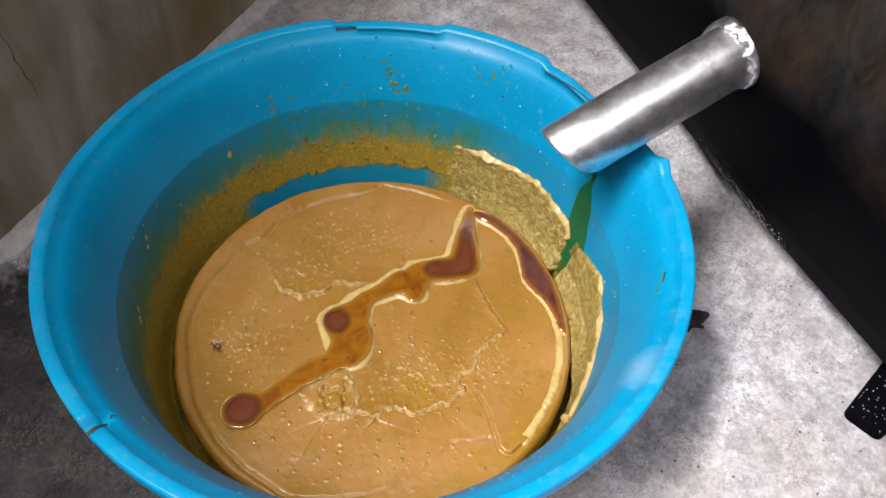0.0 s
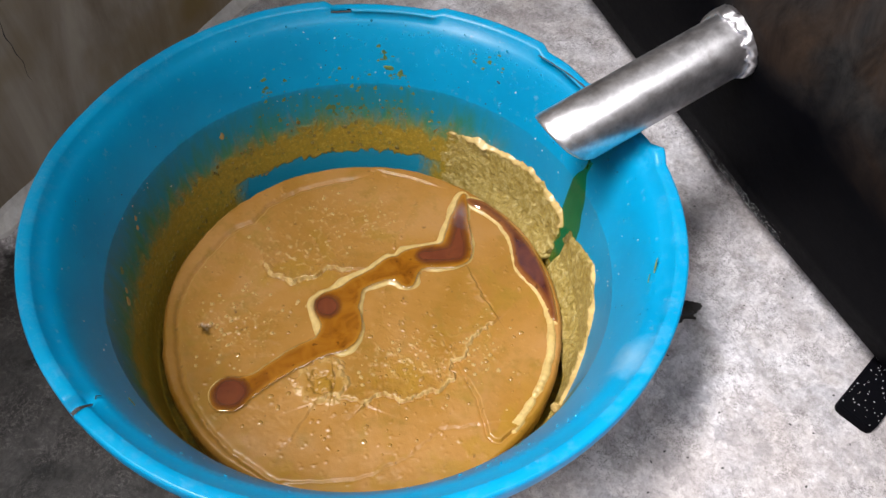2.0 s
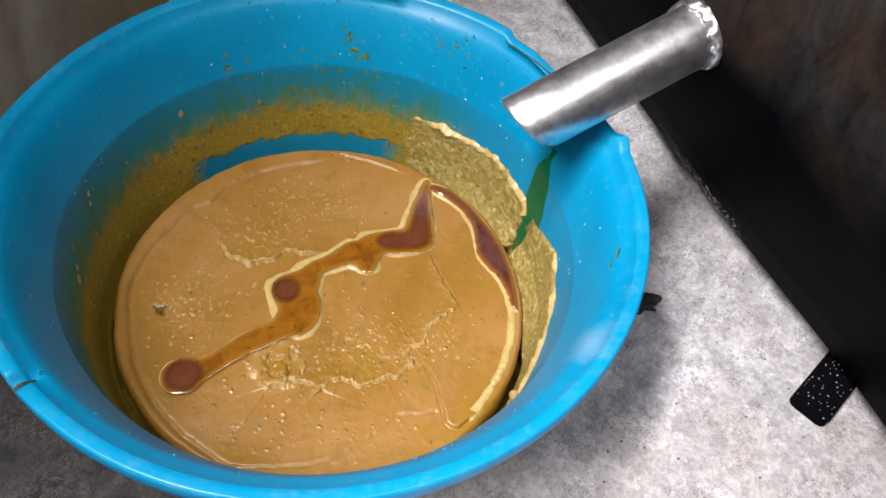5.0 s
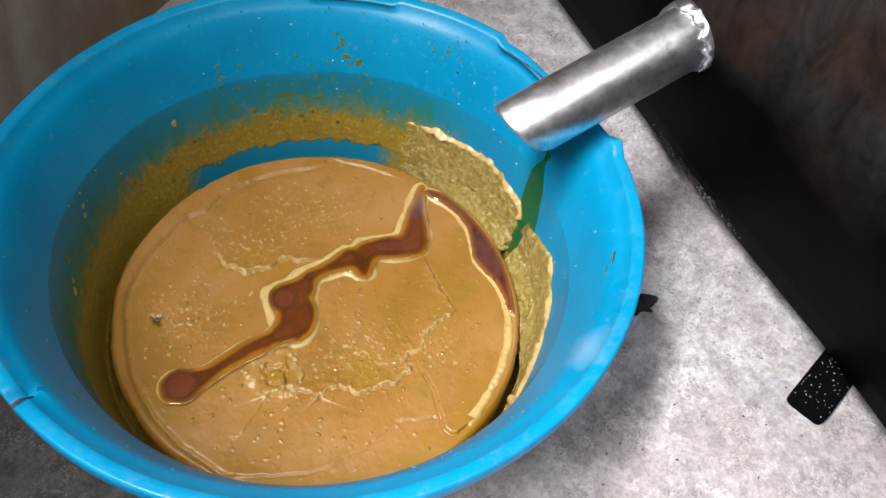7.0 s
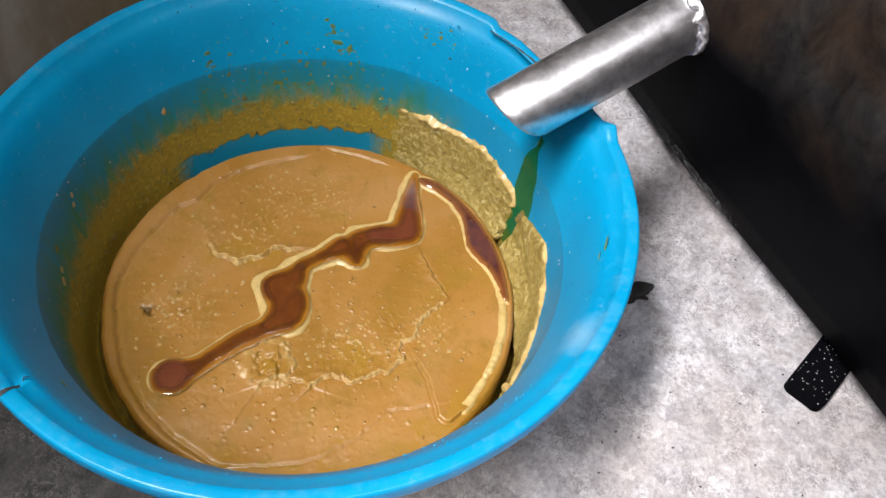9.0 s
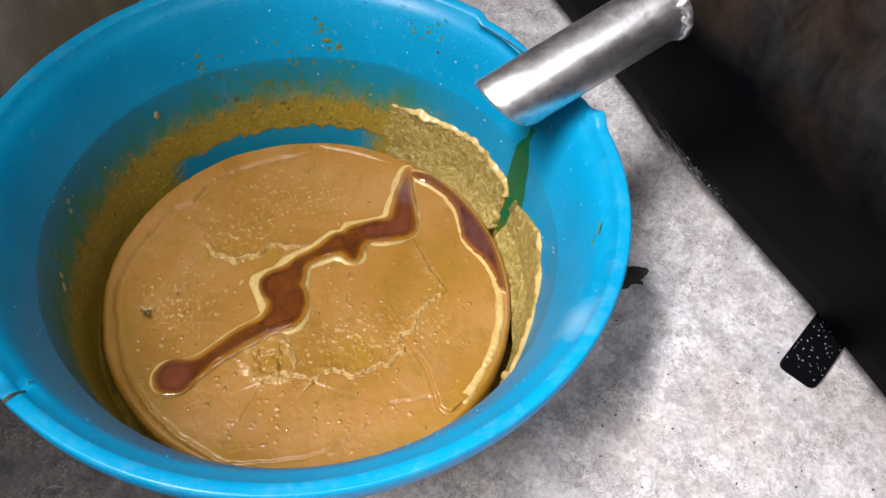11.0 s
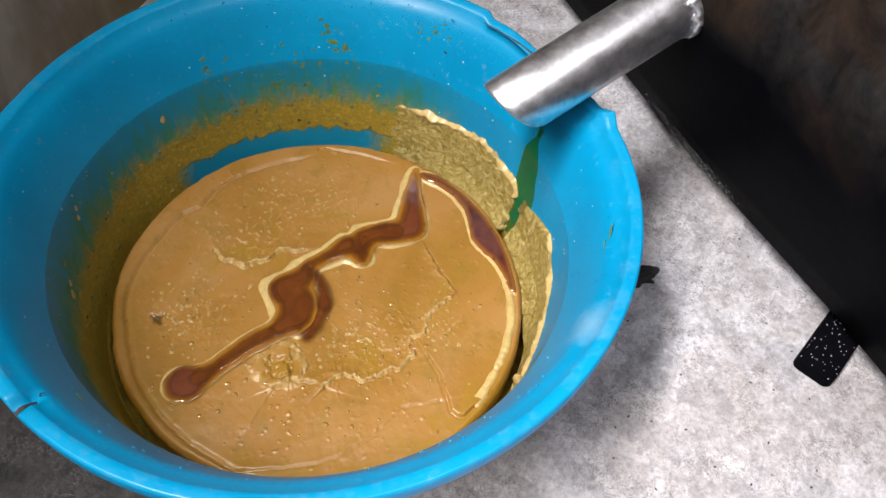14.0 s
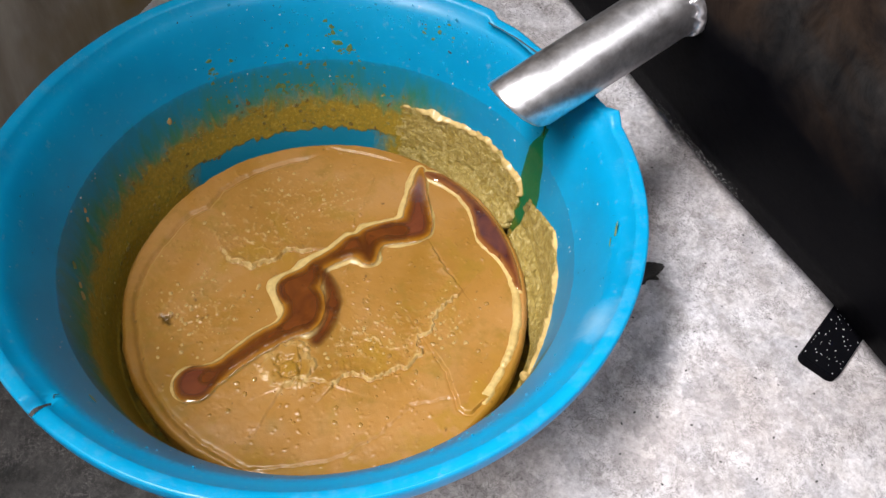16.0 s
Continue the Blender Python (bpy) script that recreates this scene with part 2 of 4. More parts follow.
def oil_material(name, stops, rough=0.06, edge=None, clear=0.0):
    """Glossy oil. With edge, its thin border is tinted so; with clear, its thin border lets the ground show."""
    m, t, s, where = nodes_of(name)
    c = ramp_of(t, noise_of(t, where, 38, 4, 0.6, 0.8), stops)
    depth = t.nodes.new("ShaderNodeAttribute")
    depth.attribute_name = "depth"
    if edge:
        c = mixed(t, grey(t, depth.outputs["Fac"], 0.05, 0.7), edge, c)
        dots = grey(t, noise_of(t, where, 150, 2, 0.5), 0.68, 0.72)
        c = mixed(t, maths(t, "MULTIPLY", dots, 0.6), c, (0.03, 0.008, 0.002))
    t.links.new(c, s.inputs["Base Color"])
    s.inputs["Roughness"].default_value, s.inputs["Coat Weight"].default_value, s.inputs["Coat Roughness"].default_value = rough, 0.6, 0.03
    bump_of(t, s, noise_of(t, where, 60, 2), 0.1, 0.002)
    if clear:
        see = put(t, "ShaderNodeBsdfTransparent")
        blend = t.nodes.new("ShaderNodeMixShader")
        t.links.new(grey(t, depth.outputs["Fac"], clear * 0.2, clear), blend.inputs["Fac"])
        t.links.new(see.outputs[0], blend.inputs[1])
        t.links.new(s.outputs[0], blend.inputs[2])
        t.links.new(blend.outputs[0], t.nodes["Material Output"].inputs["Surface"])
    return m


def film_material():
    """A clear yellow oil film: it filters what lies behind it and shines."""
    m, t, s, where = nodes_of("clear_oil_film")
    clear = put(t, "ShaderNodeBsdfTransparent")
    t.links.new(ramp_of(t, noise_of(t, where, 60), [(0.3, (0.80, 0.90, 0.48)), (0.7, (0.88, 0.95, 0.60))]), clear.inputs["Color"])
    s.inputs["Base Color"].default_value, s.inputs["Roughness"].default_value = (0.008, 0.12, 0.025, 1), 0.15
    blend = t.nodes.new("ShaderNodeMixShader")
    blend.inputs["Fac"].default_value = 0.55
    t.links.new(clear.outputs[0], blend.inputs[1])
    t.links.new(s.outputs[0], blend.inputs[2])
    t.links.new(blend.outputs[0], t.nodes["Material Output"].inputs["Surface"])
    return m


def enamel_material():
    """Black enamel, with brown dust and scratches on the upper slope."""
    m, t, s, where = nodes_of("black_enamel")
    xyz = t.nodes.new("ShaderNodeSeparateXYZ")
    t.links.new(where, xyz.inputs["Vector"])
    big, fine = noise_of(t, where, 7, 5, 0.6, 0.5), noise_of(t, where, 120, 4, 0.65)
    stretch = put(t, "ShaderNodeMapping")
    stretch.inputs["Scale"].default_value = (1.0, 1.0, 0.6)
    t.links.new(where, stretch.inputs["Vector"])
    marks = noise_of(t, stretch.outputs["Vector"], 30, 7, 0.72, 0.6)
    dust = grey(t, maths(t, "ADD", xyz.outputs["Z"], maths(t, "MULTIPLY", big, 0.20)), 0.355, 0.43)
    dust = maths(t, "MULTIPLY", dust, grey(t, marks, 0.25, 0.75))
    c = mixed(t, dust, ramp_of(t, big, [(0.3, (0.002, 0.002, 0.003)), (0.7, (0.004, 0.004, 0.005))]), mixed(t, grey(t, big, 0.42, 0.60), (0.036, 0.034, 0.032), (0.036, 0.024, 0.017)))
    t.links.new(c, s.inputs["Base Color"])
    t.links.new(maths(t, "ADD", maths(t, "MULTIPLY", fine, 0.2), 0.42), s.inputs["Roughness"])
    s.inputs["Specular IOR Level"].default_value = 0.007
    bump_of(t, s, fine, 0.12, 0.0008)
    return m


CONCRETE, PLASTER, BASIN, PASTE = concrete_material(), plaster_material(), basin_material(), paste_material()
PASTE_WET = oil_material("wet_paste", [(0.3, (0.22, 0.115, 0.020)), (0.7, (0.29, 0.155, 0.04))], 0.18)
CRUMB = surface("pale_crumbs", [(0.3, (0.34, 0.20, 0.05)), (0.7, (0.48, 0.32, 0.11))], 200.0, (0.45, 0.65))
# unseen closing walls and ceiling, made dark to cut bounced light
SHELL_DARK = surface("dark_unseen_shell", [(0.3, (0.10, 0.095, 0.09)), (0.7, (0.17, 0.16, 0.15))], 3.0)
BLACK = enamel_material()
STEEL = surface("scuffed_bright_steel", [(0.3, (0.56, 0.54, 0.55)), (0.5, (0.84, 0.83, 0.85)), (0.7, (0.93, 0.92, 0.94))], 38.0, (0.30, 0.46), 1.0, 150.0, 0.3, 0.0006)
OIL = oil_material("amber_oil", [(0.3, (0.115, 0.034, 0.002)), (0.5, (0.195, 0.068, 0.004)), (0.75, (0.26, 0.103, 0.008))], edge=(0.31, 0.148, 0.02), clear=0.4)
DARK_OIL = oil_material("dark_brown_oil", [(0.3, (0.065, 0.016, 0.004)), (0.6, (0.110, 0.030, 0.005)), (0.8, (0.16, 0.052, 0.009))], edge=(0.14, 0.05, 0.010), clear=0.9)
EDGE_OIL = oil_material("dark_edge_oil", [(0.3, (0.050, 0.011, 0.006)), (0.6, (0.10, 0.026, 0.010)), (0.8, (0.15, 0.045, 0.014))], edge=(0.22, 0.085, 0.02))
BRICK_OIL = oil_material("brick_brown_oil", [(0.3, (0.085, 0.020, 0.009)), (0.7, (0.13, 0.037, 0.014))], edge=(0.15, 0.05, 0.010), clear=1.0)
CREAM = surface("pale_oil_foam", [(0.3, (0.44, 0.30, 0.10)), (0.7, (0.58, 0.42, 0.165))], 30.0, (0.25, 0.4), 0.0, 200.0, 0.2, 0.0008)
RESIDUE = surface("clotted_residue", [(0.3, (0.25, 0.165, 0.026)), (0.5, (0.37, 0.27, 0.065)), (0.72, (0.58, 0.46, 0.19))], 170.0, (0.25, 0.45), 0.0, 520.0, 0.8, 0.002)
FILM = film_material()
LIME = surface("pale_mortar", [(0.3, (0.52, 0.50, 0.47)), (0.7, (0.72, 0.70, 0.67))], 40.0)
SPLASH = surface("olive_splash", [(0.3, (0.07, 0.21, 0.08)), (0.7, (0.22, 0.25, 0.05))], 150.0, (0.25, 0.45))
FLECK = surface("white_paint_fleck", [(0.3, (0.6, 0.6, 0.6)), (0.7, (0.8, 0.8, 0.8))], 60.0)
DEW = oil_material("clear_droplets", [(0.3, (0.0, 0.27, 0.48)), (0.7, (0.01, 0.33, 0.56))], 0.08)
SOOT = surface("black_grime", [(0.3, (0.012, 0.011, 0.010)), (0.7, (0.03, 0.028, 0.026))], 60.0)
GLINT = surface("steel_filings", [(0.3, (0.5, 0.5, 0.5)), (0.7, (0.8, 0.8, 0.8))], 60.0, (0.2, 0.4), 0.6)


# ---- mesh helpers ----
def part(name, bm, material, parent=None, label=""):
    data = bpy.data.meshes.new(name)
    bm.to_mesh(data)
    bm.free()
    data.materials.append(material)
    ob = new(name, data)
    ob.parent = parent
    return tagged(ob, label)


def smooth(ob):
    ob.data.shade_smooth()
    return ob


def grid_mesh(points, keep=None, close_u=False):
    """A bmesh over an array of points of shape (rows, columns, 3)."""
    bm = bmesh.new()
    n, k = points.shape[:2]
    vs = [[bm.verts.new(p) for p in row] for row in points.tolist()]
    for i in range(n if close_u else n - 1):
        j2 = (i + 1) % n
        for j in range(k - 1):
            if keep is None or keep[i, j] or keep[j2, j] or keep[i, j + 1] or keep[j2, j + 1]:
                bm.faces.new((vs[i][j], vs[j2][j], vs[j2][j + 1], vs[i][j + 1]))
    loose = [v for v in bm.verts if not v.link_faces]
    for v in loose:
        bm.verts.remove(v)
    return bm


def block(size, m=Matrix(), bevel=0.0):
    bm = bmesh.new()
    bmesh.ops.create_cube(bm, size=1, matrix=m @ Matrix.Diagonal((*size, 1)))
    if bevel:
        bmesh.ops.bevel(bm, geom=bm.edges[:], offset=bevel, segments=2, affect="EDGES", profile=0.6)
    return bm


def noises(points, scale, octaves=3):
    return np.array([noise.fractal(Vector(p) * scale, 0.9, 2.1, octaves) for p in points.reshape(-1, 3).tolist()]).reshape(points.shape[:-1])


def structure(name, bm, material, label, m=Matrix()):
    ob = part(name, bm, material)
    ob.matrix_world = m
    return tagged(ob, label, name.split("_")[0], kind="structure")


# ---- the room ----
def build_room():
    length, deep = AHEAD - BACK, WIDE + BEYOND
    mid, across = (AHEAD + BACK) / 2, (BEYOND - WIDE) / 2
    structure("floor", block((length + 0.4, deep + 0.4, 0.1), pose(mid, across, -0.05)), CONCRETE, "rough worn grey concrete floor with stains, pits and a painted-in shaded patch", ROOM)
    structure("wall_low", block((length, 0.12, LOW), pose(mid, 0.06, LOW / 2)), PLASTER, "low brown stained plaster wall with drip streaks", ROOM)
    structure("wall_north", block((0.12, deep, HIGH), pose(AHEAD + 0.06, across, HIGH / 2)), SHELL_DARK, "plain dark closing wall, unseen", ROOM)
    structure("wall_south", block((0.12, deep, HIGH), pose(BACK - 0.06, across, HIGH / 2)), SHELL_DARK, "plain dark closing wall, unseen", ROOM)
    structure("wall_east", block((length, 0.12, HIGH), pose(mid, -WIDE - 0.06, HIGH / 2)), SHELL_DARK, "plain dark closing wall, unseen", ROOM)
    structure("wall_west", block((length, 0.12, HIGH), pose(mid, BEYOND + 0.06, HIGH / 2)), SHELL_DARK, "plain dark closing wall, unseen", ROOM)
    crack = np.zeros((40, 2, 3))
    for i in range(40):
        f = i / 39
        x = 0.117 + 0.012 * f + 0.004 * noise.noise(Vector((f * 6, 2, 0)))
        w = 0.0002 + 0.0007 * (0.5 + noise.noise(Vector((f * 9, 0, 0)))) * (1 - abs(2 * f - 1))
        for j, side in enumerate((-1, 1)):
            crack[i, j] = (x + side * w, -0.0006, 0.24 - 0.11 * f)
    ob = part("crack", grid_mesh(crack), SOOT, bpy.data.objects["wall_low"])
    k = 260
    pts = np.zeros((k, 5, 3))
    for i in range(k):
        x = -0.9 + 2.2 * i / (k - 1)
        w = 0.012 + 0.010 * noise.fractal(Vector((x * 14, 0, 0)), 0.8, 2.1, 4)
        for j, (f, h) in enumerate(((1.15, -0.004), (1.0, 0.004), (0.6, 0.009), (0.25, 0.014), (-0.1, 0.022))):
            pts[i, j] = (x, -w * f, h + 0.002 * noise.noise(Vector((x * 60, j, 0))))
    structure("trim_fillet", grid_mesh(pts), LIME, "rough pale mortar fillet along the wall foot", ROOM)
    bm = bmesh.new()
    x0, x1, y0 = BACK - 0.12, AHEAD + 0.12, -WIDE - 0.12
    panels = []
    for x, y, long, wide, watts in sorted(ASSUMED_OPENINGS, key=lambda row: row[1]):
        panels += [(x0, x1, y0, y - wide / 2), (x0, x - long / 2, y - wide / 2, y + wide / 2), (x + long / 2, x1, y - wide / 2, y + wide / 2)]
        y0 = y + wide / 2
    for a0, a1, b0, b1 in panels + [(x0, x1, y0, BEYOND + 0.12)]:
        bmesh.ops.create_cube(bm, size=1, matrix=pose((a0 + a1) / 2, (b0 + b1) / 2, HIGH + 0.05) @ Matrix.Diagonal((a1 - a0, b1 - b0, 0.1, 1)))
    structure("ceiling", bm, SHELL_DARK, "unseen plain dark ceiling with two assumed openings for the lamps", ROOM)


build_room()

# ---- the basin ----
RIM_Z, CAKE_Z, CAKE_R = 0.215, 0.040, 0.2045
TURNS = 480


def round_wobble(a):
    return noise.noise(Vector((math.cos(a) * 1.3, math.sin(a) * 1.3, 4.0)))


def turned(profile, wobble=0.0, turns=TURNS, change=None):
    """Points of a turned form, closed round; profile rows are radius and height."""
    pts = np.zeros((turns, len(profile), 3))
    for i in range(turns):
        a = 2 * math.pi * i / turns
        w = 1 + wobble * round_wobble(a)
        for j, (r, z) in enumerate(profile):
            pts[i, j] = (r * w * math.cos(a), r * w * math.sin(a), z)
            if change:
                pts[i, j] = change(a, pts[i, j])
    return pts


def wall_radius(z):
    """Inner radius of the basin at the height z."""
    return float(np.interp(z, [0.006, 0.04, 0.141, 0.165, 0.185, 0.198], [0.209, 0.2165, 0.2315, 0.2405, 0.2490, 0.2560]))


def dent(a, p):
    """The rim is pressed down and out where the spout leans over it."""
    d = math.degrees(a)
    d = d - 360 if d > 180 else d
    r = math.hypot(p[0], p[1])
    if p[2] > 0.15:
        p[:2] *= 1 + float(np.interp(d, [-180, 115, 130, 142, 160, 172, 180], [0, 0, -0.010, -0.017, -0.014, -0.002, 0])) * (p[2] - 0.15) / 0.065
        f = max(0.0, 1 - abs(d - 29) / 16) * (p[2] - 0.15) / 0.065
        p = p * (1 - 0.015 * f * (r > 0.25)) + np.array((0, 0, -0.004 * f))
        tip = max(0.0, 1 - abs(d - 15.0) / 3.0) * (p[2] - 0.15) / 0.065
        p = p * (1 + 0.012 * tip)
        p[2] += 0.004 * tip
    if r > 0.262 and p[2] > 0.196:
        # a split with one side sunk, and two stretches where the outer lip has broken
        split = max(0.0, 1 - abs(d + 133.4) / 1.2)
        p[2] -= 0.013 * split + (0.003 if -133.4 < d < -127 else 0.0) * (1 + (d + 133.4) / -6.4)
        for lo, hi, down in ((76, 102, 0.0028), (37, 52, 0.004)):
            if lo < d < hi and r > 0.2685:
                f = min(1.0, (d - lo) / 1.5, (hi - d) / 1.5)
                p[2] -= down * f
                p[:2] *= 1 - 0.012 * f
    return p


def build_basin():
    basin = tagged(new("plastic_basin"), "round sky-blue plastic basin with a cracked rim and mustard residue inside", "basin")
    inner = [(wall_radius(z), z) for z in (0.198, 0.192, 0.185, 0.175, 0.165, 0.152, 0.1418, 0.141, 0.1402, 0.132, 0.12, 0.10, 0.08, 0.06, 0.04, 0.02, 0.010)]
    top = [(0.2785, 0.2149), (0.2745, 0.2147), (0.2705, 0.2138), (0.2688, 0.2118), (0.2672, 0.2085), (0.261, 0.2035)]
    profile = top + inner + [(0.19, 0.005), (0.10, 0.004), (0.001, 0.004)]
    outer = [(0.001, 0.0), (0.10, 0.0), (0.20, 0.0), (0.2115, 0.004), (0.2195, 0.04), (0.2345, 0.141), (0.2440, 0.165), (0.2595, 0.197), (0.2735, 0.2010), (0.2765, 0.1950)]
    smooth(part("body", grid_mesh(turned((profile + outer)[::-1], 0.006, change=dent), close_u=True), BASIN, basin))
    lip = [(0.2765, 0.1950), (0.2792, 0.1940), (0.2806, 0.2000), (0.2810, 0.2060), (0.2810, 0.212), (0.2800, 0.2146), (0.2785, 0.2149)]
    smooth(part("rim", grid_mesh(turned(lip, 0.006, change=dent), close_u=True), BASIN, basin, "rolled rim edge with splits"))
    for lo, hi, z_in, z_out in ((77, 101, 0.2093, 0.2105), (37.5, 51.5, 0.2091, 0.2098), ):
        slit = np.zeros((60, 2, 3))
        for i in range(60):
            d = lo + (hi - lo) * i / 59
            a, w = radians(d), 1 + 0.006 * round_wobble(radians(d))
            f = 0.0009 * (0.35 + 0.65 * abs(math.sin(i * 0.21)) * (0.6 + 0.8 * abs(noise.noise(Vector((d * 0.3, 1, 0))))))
            for j, (r, z) in enumerate(((0.2668 - f, z_in), (0.2668 + f, z_out))):
                slit[i, j] = (r * w * math.cos(a), r * w * math.sin(a), z)
        part("split", grid_mesh(slit), SOOT, basin, "dark split in the rim")
    slit = np.zeros((8, 2, 3))
    for i in range(8):
        r = 0.2575 + 0.0235 * i / 7
        z = float(np.interp(r, [0.256, 0.261, 0.2665, 0.2715, 0.276, 0.281], [0.1985, 0.204, 0.209, 0.213, 0.2152, 0.2135]))
        for j, side in enumerate((-0.28, 0.28)):
            a = radians(226.6 + side * (0.3 + 1.2 * i / 7))
            slit[i, j] = (r * math.cos(a), r * math.sin(a), z - 0.011 * (0.0 if r < 0.262 else 1.0) + 0.002)
    part("split", grid_mesh(slit), SOOT, basin, "dark split in the rim")
    return basin


BASIN_THING = build_basin()

# ---- cake of paste in the basin ----
# discs of x, y and radius in millimetres whose union is the form of a pool
POOL = [(102, 160, 4.6), (99, 140, 7.8), (96, 120, 11.5), (95, 95, 15.1), (94, 76, 16.7), (77, 72, 16.1), (59, 70, 13.5), (43, 65, 14.7), (41, 44, 9.7),
        (42, 35, 6.6), (27, 57, 13.4), (14, 46, 10.9), (-3, 36, 8.4), (-15, 27, 8.9), (-21, 10, 15.3), (-37, 3, 17), (-22, -14, 20), (-22, -31, 19),
        (-39, -44, 11.3), (-55, -54, 11.7), (-71, -65, 11.1), (-86, -77, 9.8), (-98, -88, 9.8), (-111, -97, 11.8), (-123, -102, 17.1)]
SIDE = [(108, 153, 2), (122, 146, 3), (141, 135, 6), (163, 108, 9), (171, 88, 12.5), (176, 66, 16), (188, 42, 10), (195, 17, 5), (197, 2, 3)]
BAND = [(190, 9, 4.6), (191, -19, 4.6), (188, -45, 4.6), (180, -71, 4.4), (167, -96, 4), (155, -114, 3.6), (148, -125, 3.2)]


def field(discs, x, y, k=0.0025):
    """Distance in metres from the edge of a chain of discs, joined smoothly; minus inside."""
    rows = []
    for (ax, ay, ar), (bx, by, br) in zip(discs, discs[1:] + discs[-1:]):
        for f in (0.0, 0.25, 0.5, 0.75):
            cx, cy, cr = (ax + (bx - ax) * f) / 1000, (ay + (by - ay) * f) / 1000, (ar + (br - ar) * f) / 1000
            rows.append(np.hypot(x - cx, y - cy) - cr)
    d = np.array(rows)
    low = d.min(axis=0)
    return low - k * np.log(np.exp(-(d - low) / k).sum(axis=0)) + k * 0.9


def near_line(x, y, line):
    """Distance from a broken line, and on which side of it a point lies (1: to its left)."""
    best, side = np.full(x.shape, 9.0), np.zeros(x.shape)
    for (ax, ay), (bx, by) in zip(line, line[1:]):
        ax, ay, bx, by = ax / 1000, ay / 1000, bx / 1000, by / 1000
        t = np.clip(((x - ax) * (bx - ax) + (y - ay) * (by - ay)) / ((bx - ax) ** 2 + (by - ay) ** 2), 0, 1)
        d = np.hypot(x - ax - t * (bx - ax), y - ay - t * (by - ay))
        side = np.where(d < best, np.sign((bx - ax) * (y - ay) - (by - ay) * (x - ax)), side)
        best = np.minimum(best, d)
    return best, side


def build_cake():
    turns, rings = 960, 240
    a = np.linspace(0, 2 * np.pi, turns, endpoint=False)[:, None]
    r = np.concatenate([np.linspace(0.0008, 0.197, rings), [0.1985, 0.1998, 0.2008, 0.2013, 0.2015, 0.2015]])[None, :]
    edge = 1 + 0.008 * np.array([noise.noise(Vector((math.cos(v) * 3, math.sin(v) * 3, 1))) for v in a[:, 0]])[:, None]
    edge = edge * (1.012 + 0.004 * np.array([noise.fractal(Vector((math.cos(v) * 16, math.sin(v) * 16, 1)), 0.8, 2.1, 3) for v in a[:, 0]])[:, None])
    x, y = r * np.cos(a) * edge, r * np.sin(a) * edge
    flat = np.stack([x, y, 0 * x], axis=2)
    patchy = np.clip(noises(flat + 5, 16, 2) * 2.2, 0, 1)
    z = 0.0007 * noises(flat, 22) + (0.0001 + 0.00025 * patchy) * noises(flat, 90, 2) + 0.00015 * patchy * noises(flat + 9, 300, 2)
    lumps = noises(flat + 3, 140, 2)
    z += 0.0011 * np.clip(lumps - 0.40, 0, 0.5) * (1 + np.clip(noises(flat, 14, 2), 0, 1) * 2)
    skin = np.zeros(x.shape)
    crumbly = np.zeros(x.shape)
    for cx, cy, sx, sy in ((-0.13, -0.02, 0.035, 0.03), (-0.03, 0.12, 0.06, 0.03), (0.12, -0.04, 0.02, 0.018), (0.05, -0.055, 0.05, 0.03), (-0.08, 0.07, 0.05, 0.03)):
        crumbly = np.maximum(crumbly, np.exp(-((x - cx) / sx) ** 2 - ((y - cy) / sy) ** 2))
    gritty = noises(flat + 12, 170, 3)
    z += crumbly * (0.0004 * np.clip(gritty, -0.2, 1) + 0.0011 * np.clip(gritty - 0.25, 0, 1))
    skin += 0.5 * crumbly * np.clip(gritty * 2.5 - 0.5, 0, 1)
    crevice_shade = np.zeros(x.shape)
    wob = 0.0035 * noises(flat, 60, 2) + 0.002 * noises(flat + 7, 190, 2)
    # cracks and steps: line, height, width, raggedness, pale edge, crevice shade painted in
    for line, high, wide, torn, pale, dark in (
            ([(-110, 52), (-104, 39), (-78, 31), (-61, 38), (-44, 49), (-19, 51)], 0.0026, 0.0035, 1.0, 1.0, 0.55),
            ([(7, -107), (19, -95), (24, -95), (42, -101), (58, -98), (75, -91), (91, -76), (89, -56), (103, -52), (109, -33), (128, -14)], 0.0022, 0.0032, 1.2, 1.0, 0.5),
            ([(131, 6), (122, 23), (110, 50)], 0.0014, 0.003, 0.7, 0.25, 0.45),
            ([(104, -76), (114, -95), (119, -117), (123, -134), (128, -139), (135, -140), (146, -130)], 0.0024, 0.0060, 0.25, 0.10, 0.10),
            ([(-70, -186), (-32, -184), (8, -180), (30, -167), (55, -152), (78, -130), (113, -124)], 0.0006, 0.006, 0.6, 0.0, 0.25),
            ([(-58, -141), (-40, -106)], 0.0008, 0.0025, 0.4, 0.1, 0.1),
            ([(-40, -106), (-25, -100), (-9, -101), (7, -107)], 0.0014, 0.003, 1.0, 0.6, 0.35),
            ([(-26, -98), (-25, -85), (-27, -74)], 0.0012, 0.002, 0.4, 0.0, 0.9),
            ([(8, 194), (61, 178)], 0.0012, 0.003, 0.4, 0.3, 0.4)):
        d, left = near_line(x, y, line)
        d = d * left + torn * wob
        skin += pale * np.where(d > -0.0004, np.exp(-(d / 0.0026) ** 2), 0) * np.clip(0.75 + 1.2 * noises(flat + 4, 120, 2), 0, 1)
        crevice_shade = np.maximum(crevice_shade, dark * np.exp(-((d + 0.0009) / 0.0007) ** 2) * np.clip(0.6 + 1.5 * noises(flat + 14, 55, 2), 0, 1))
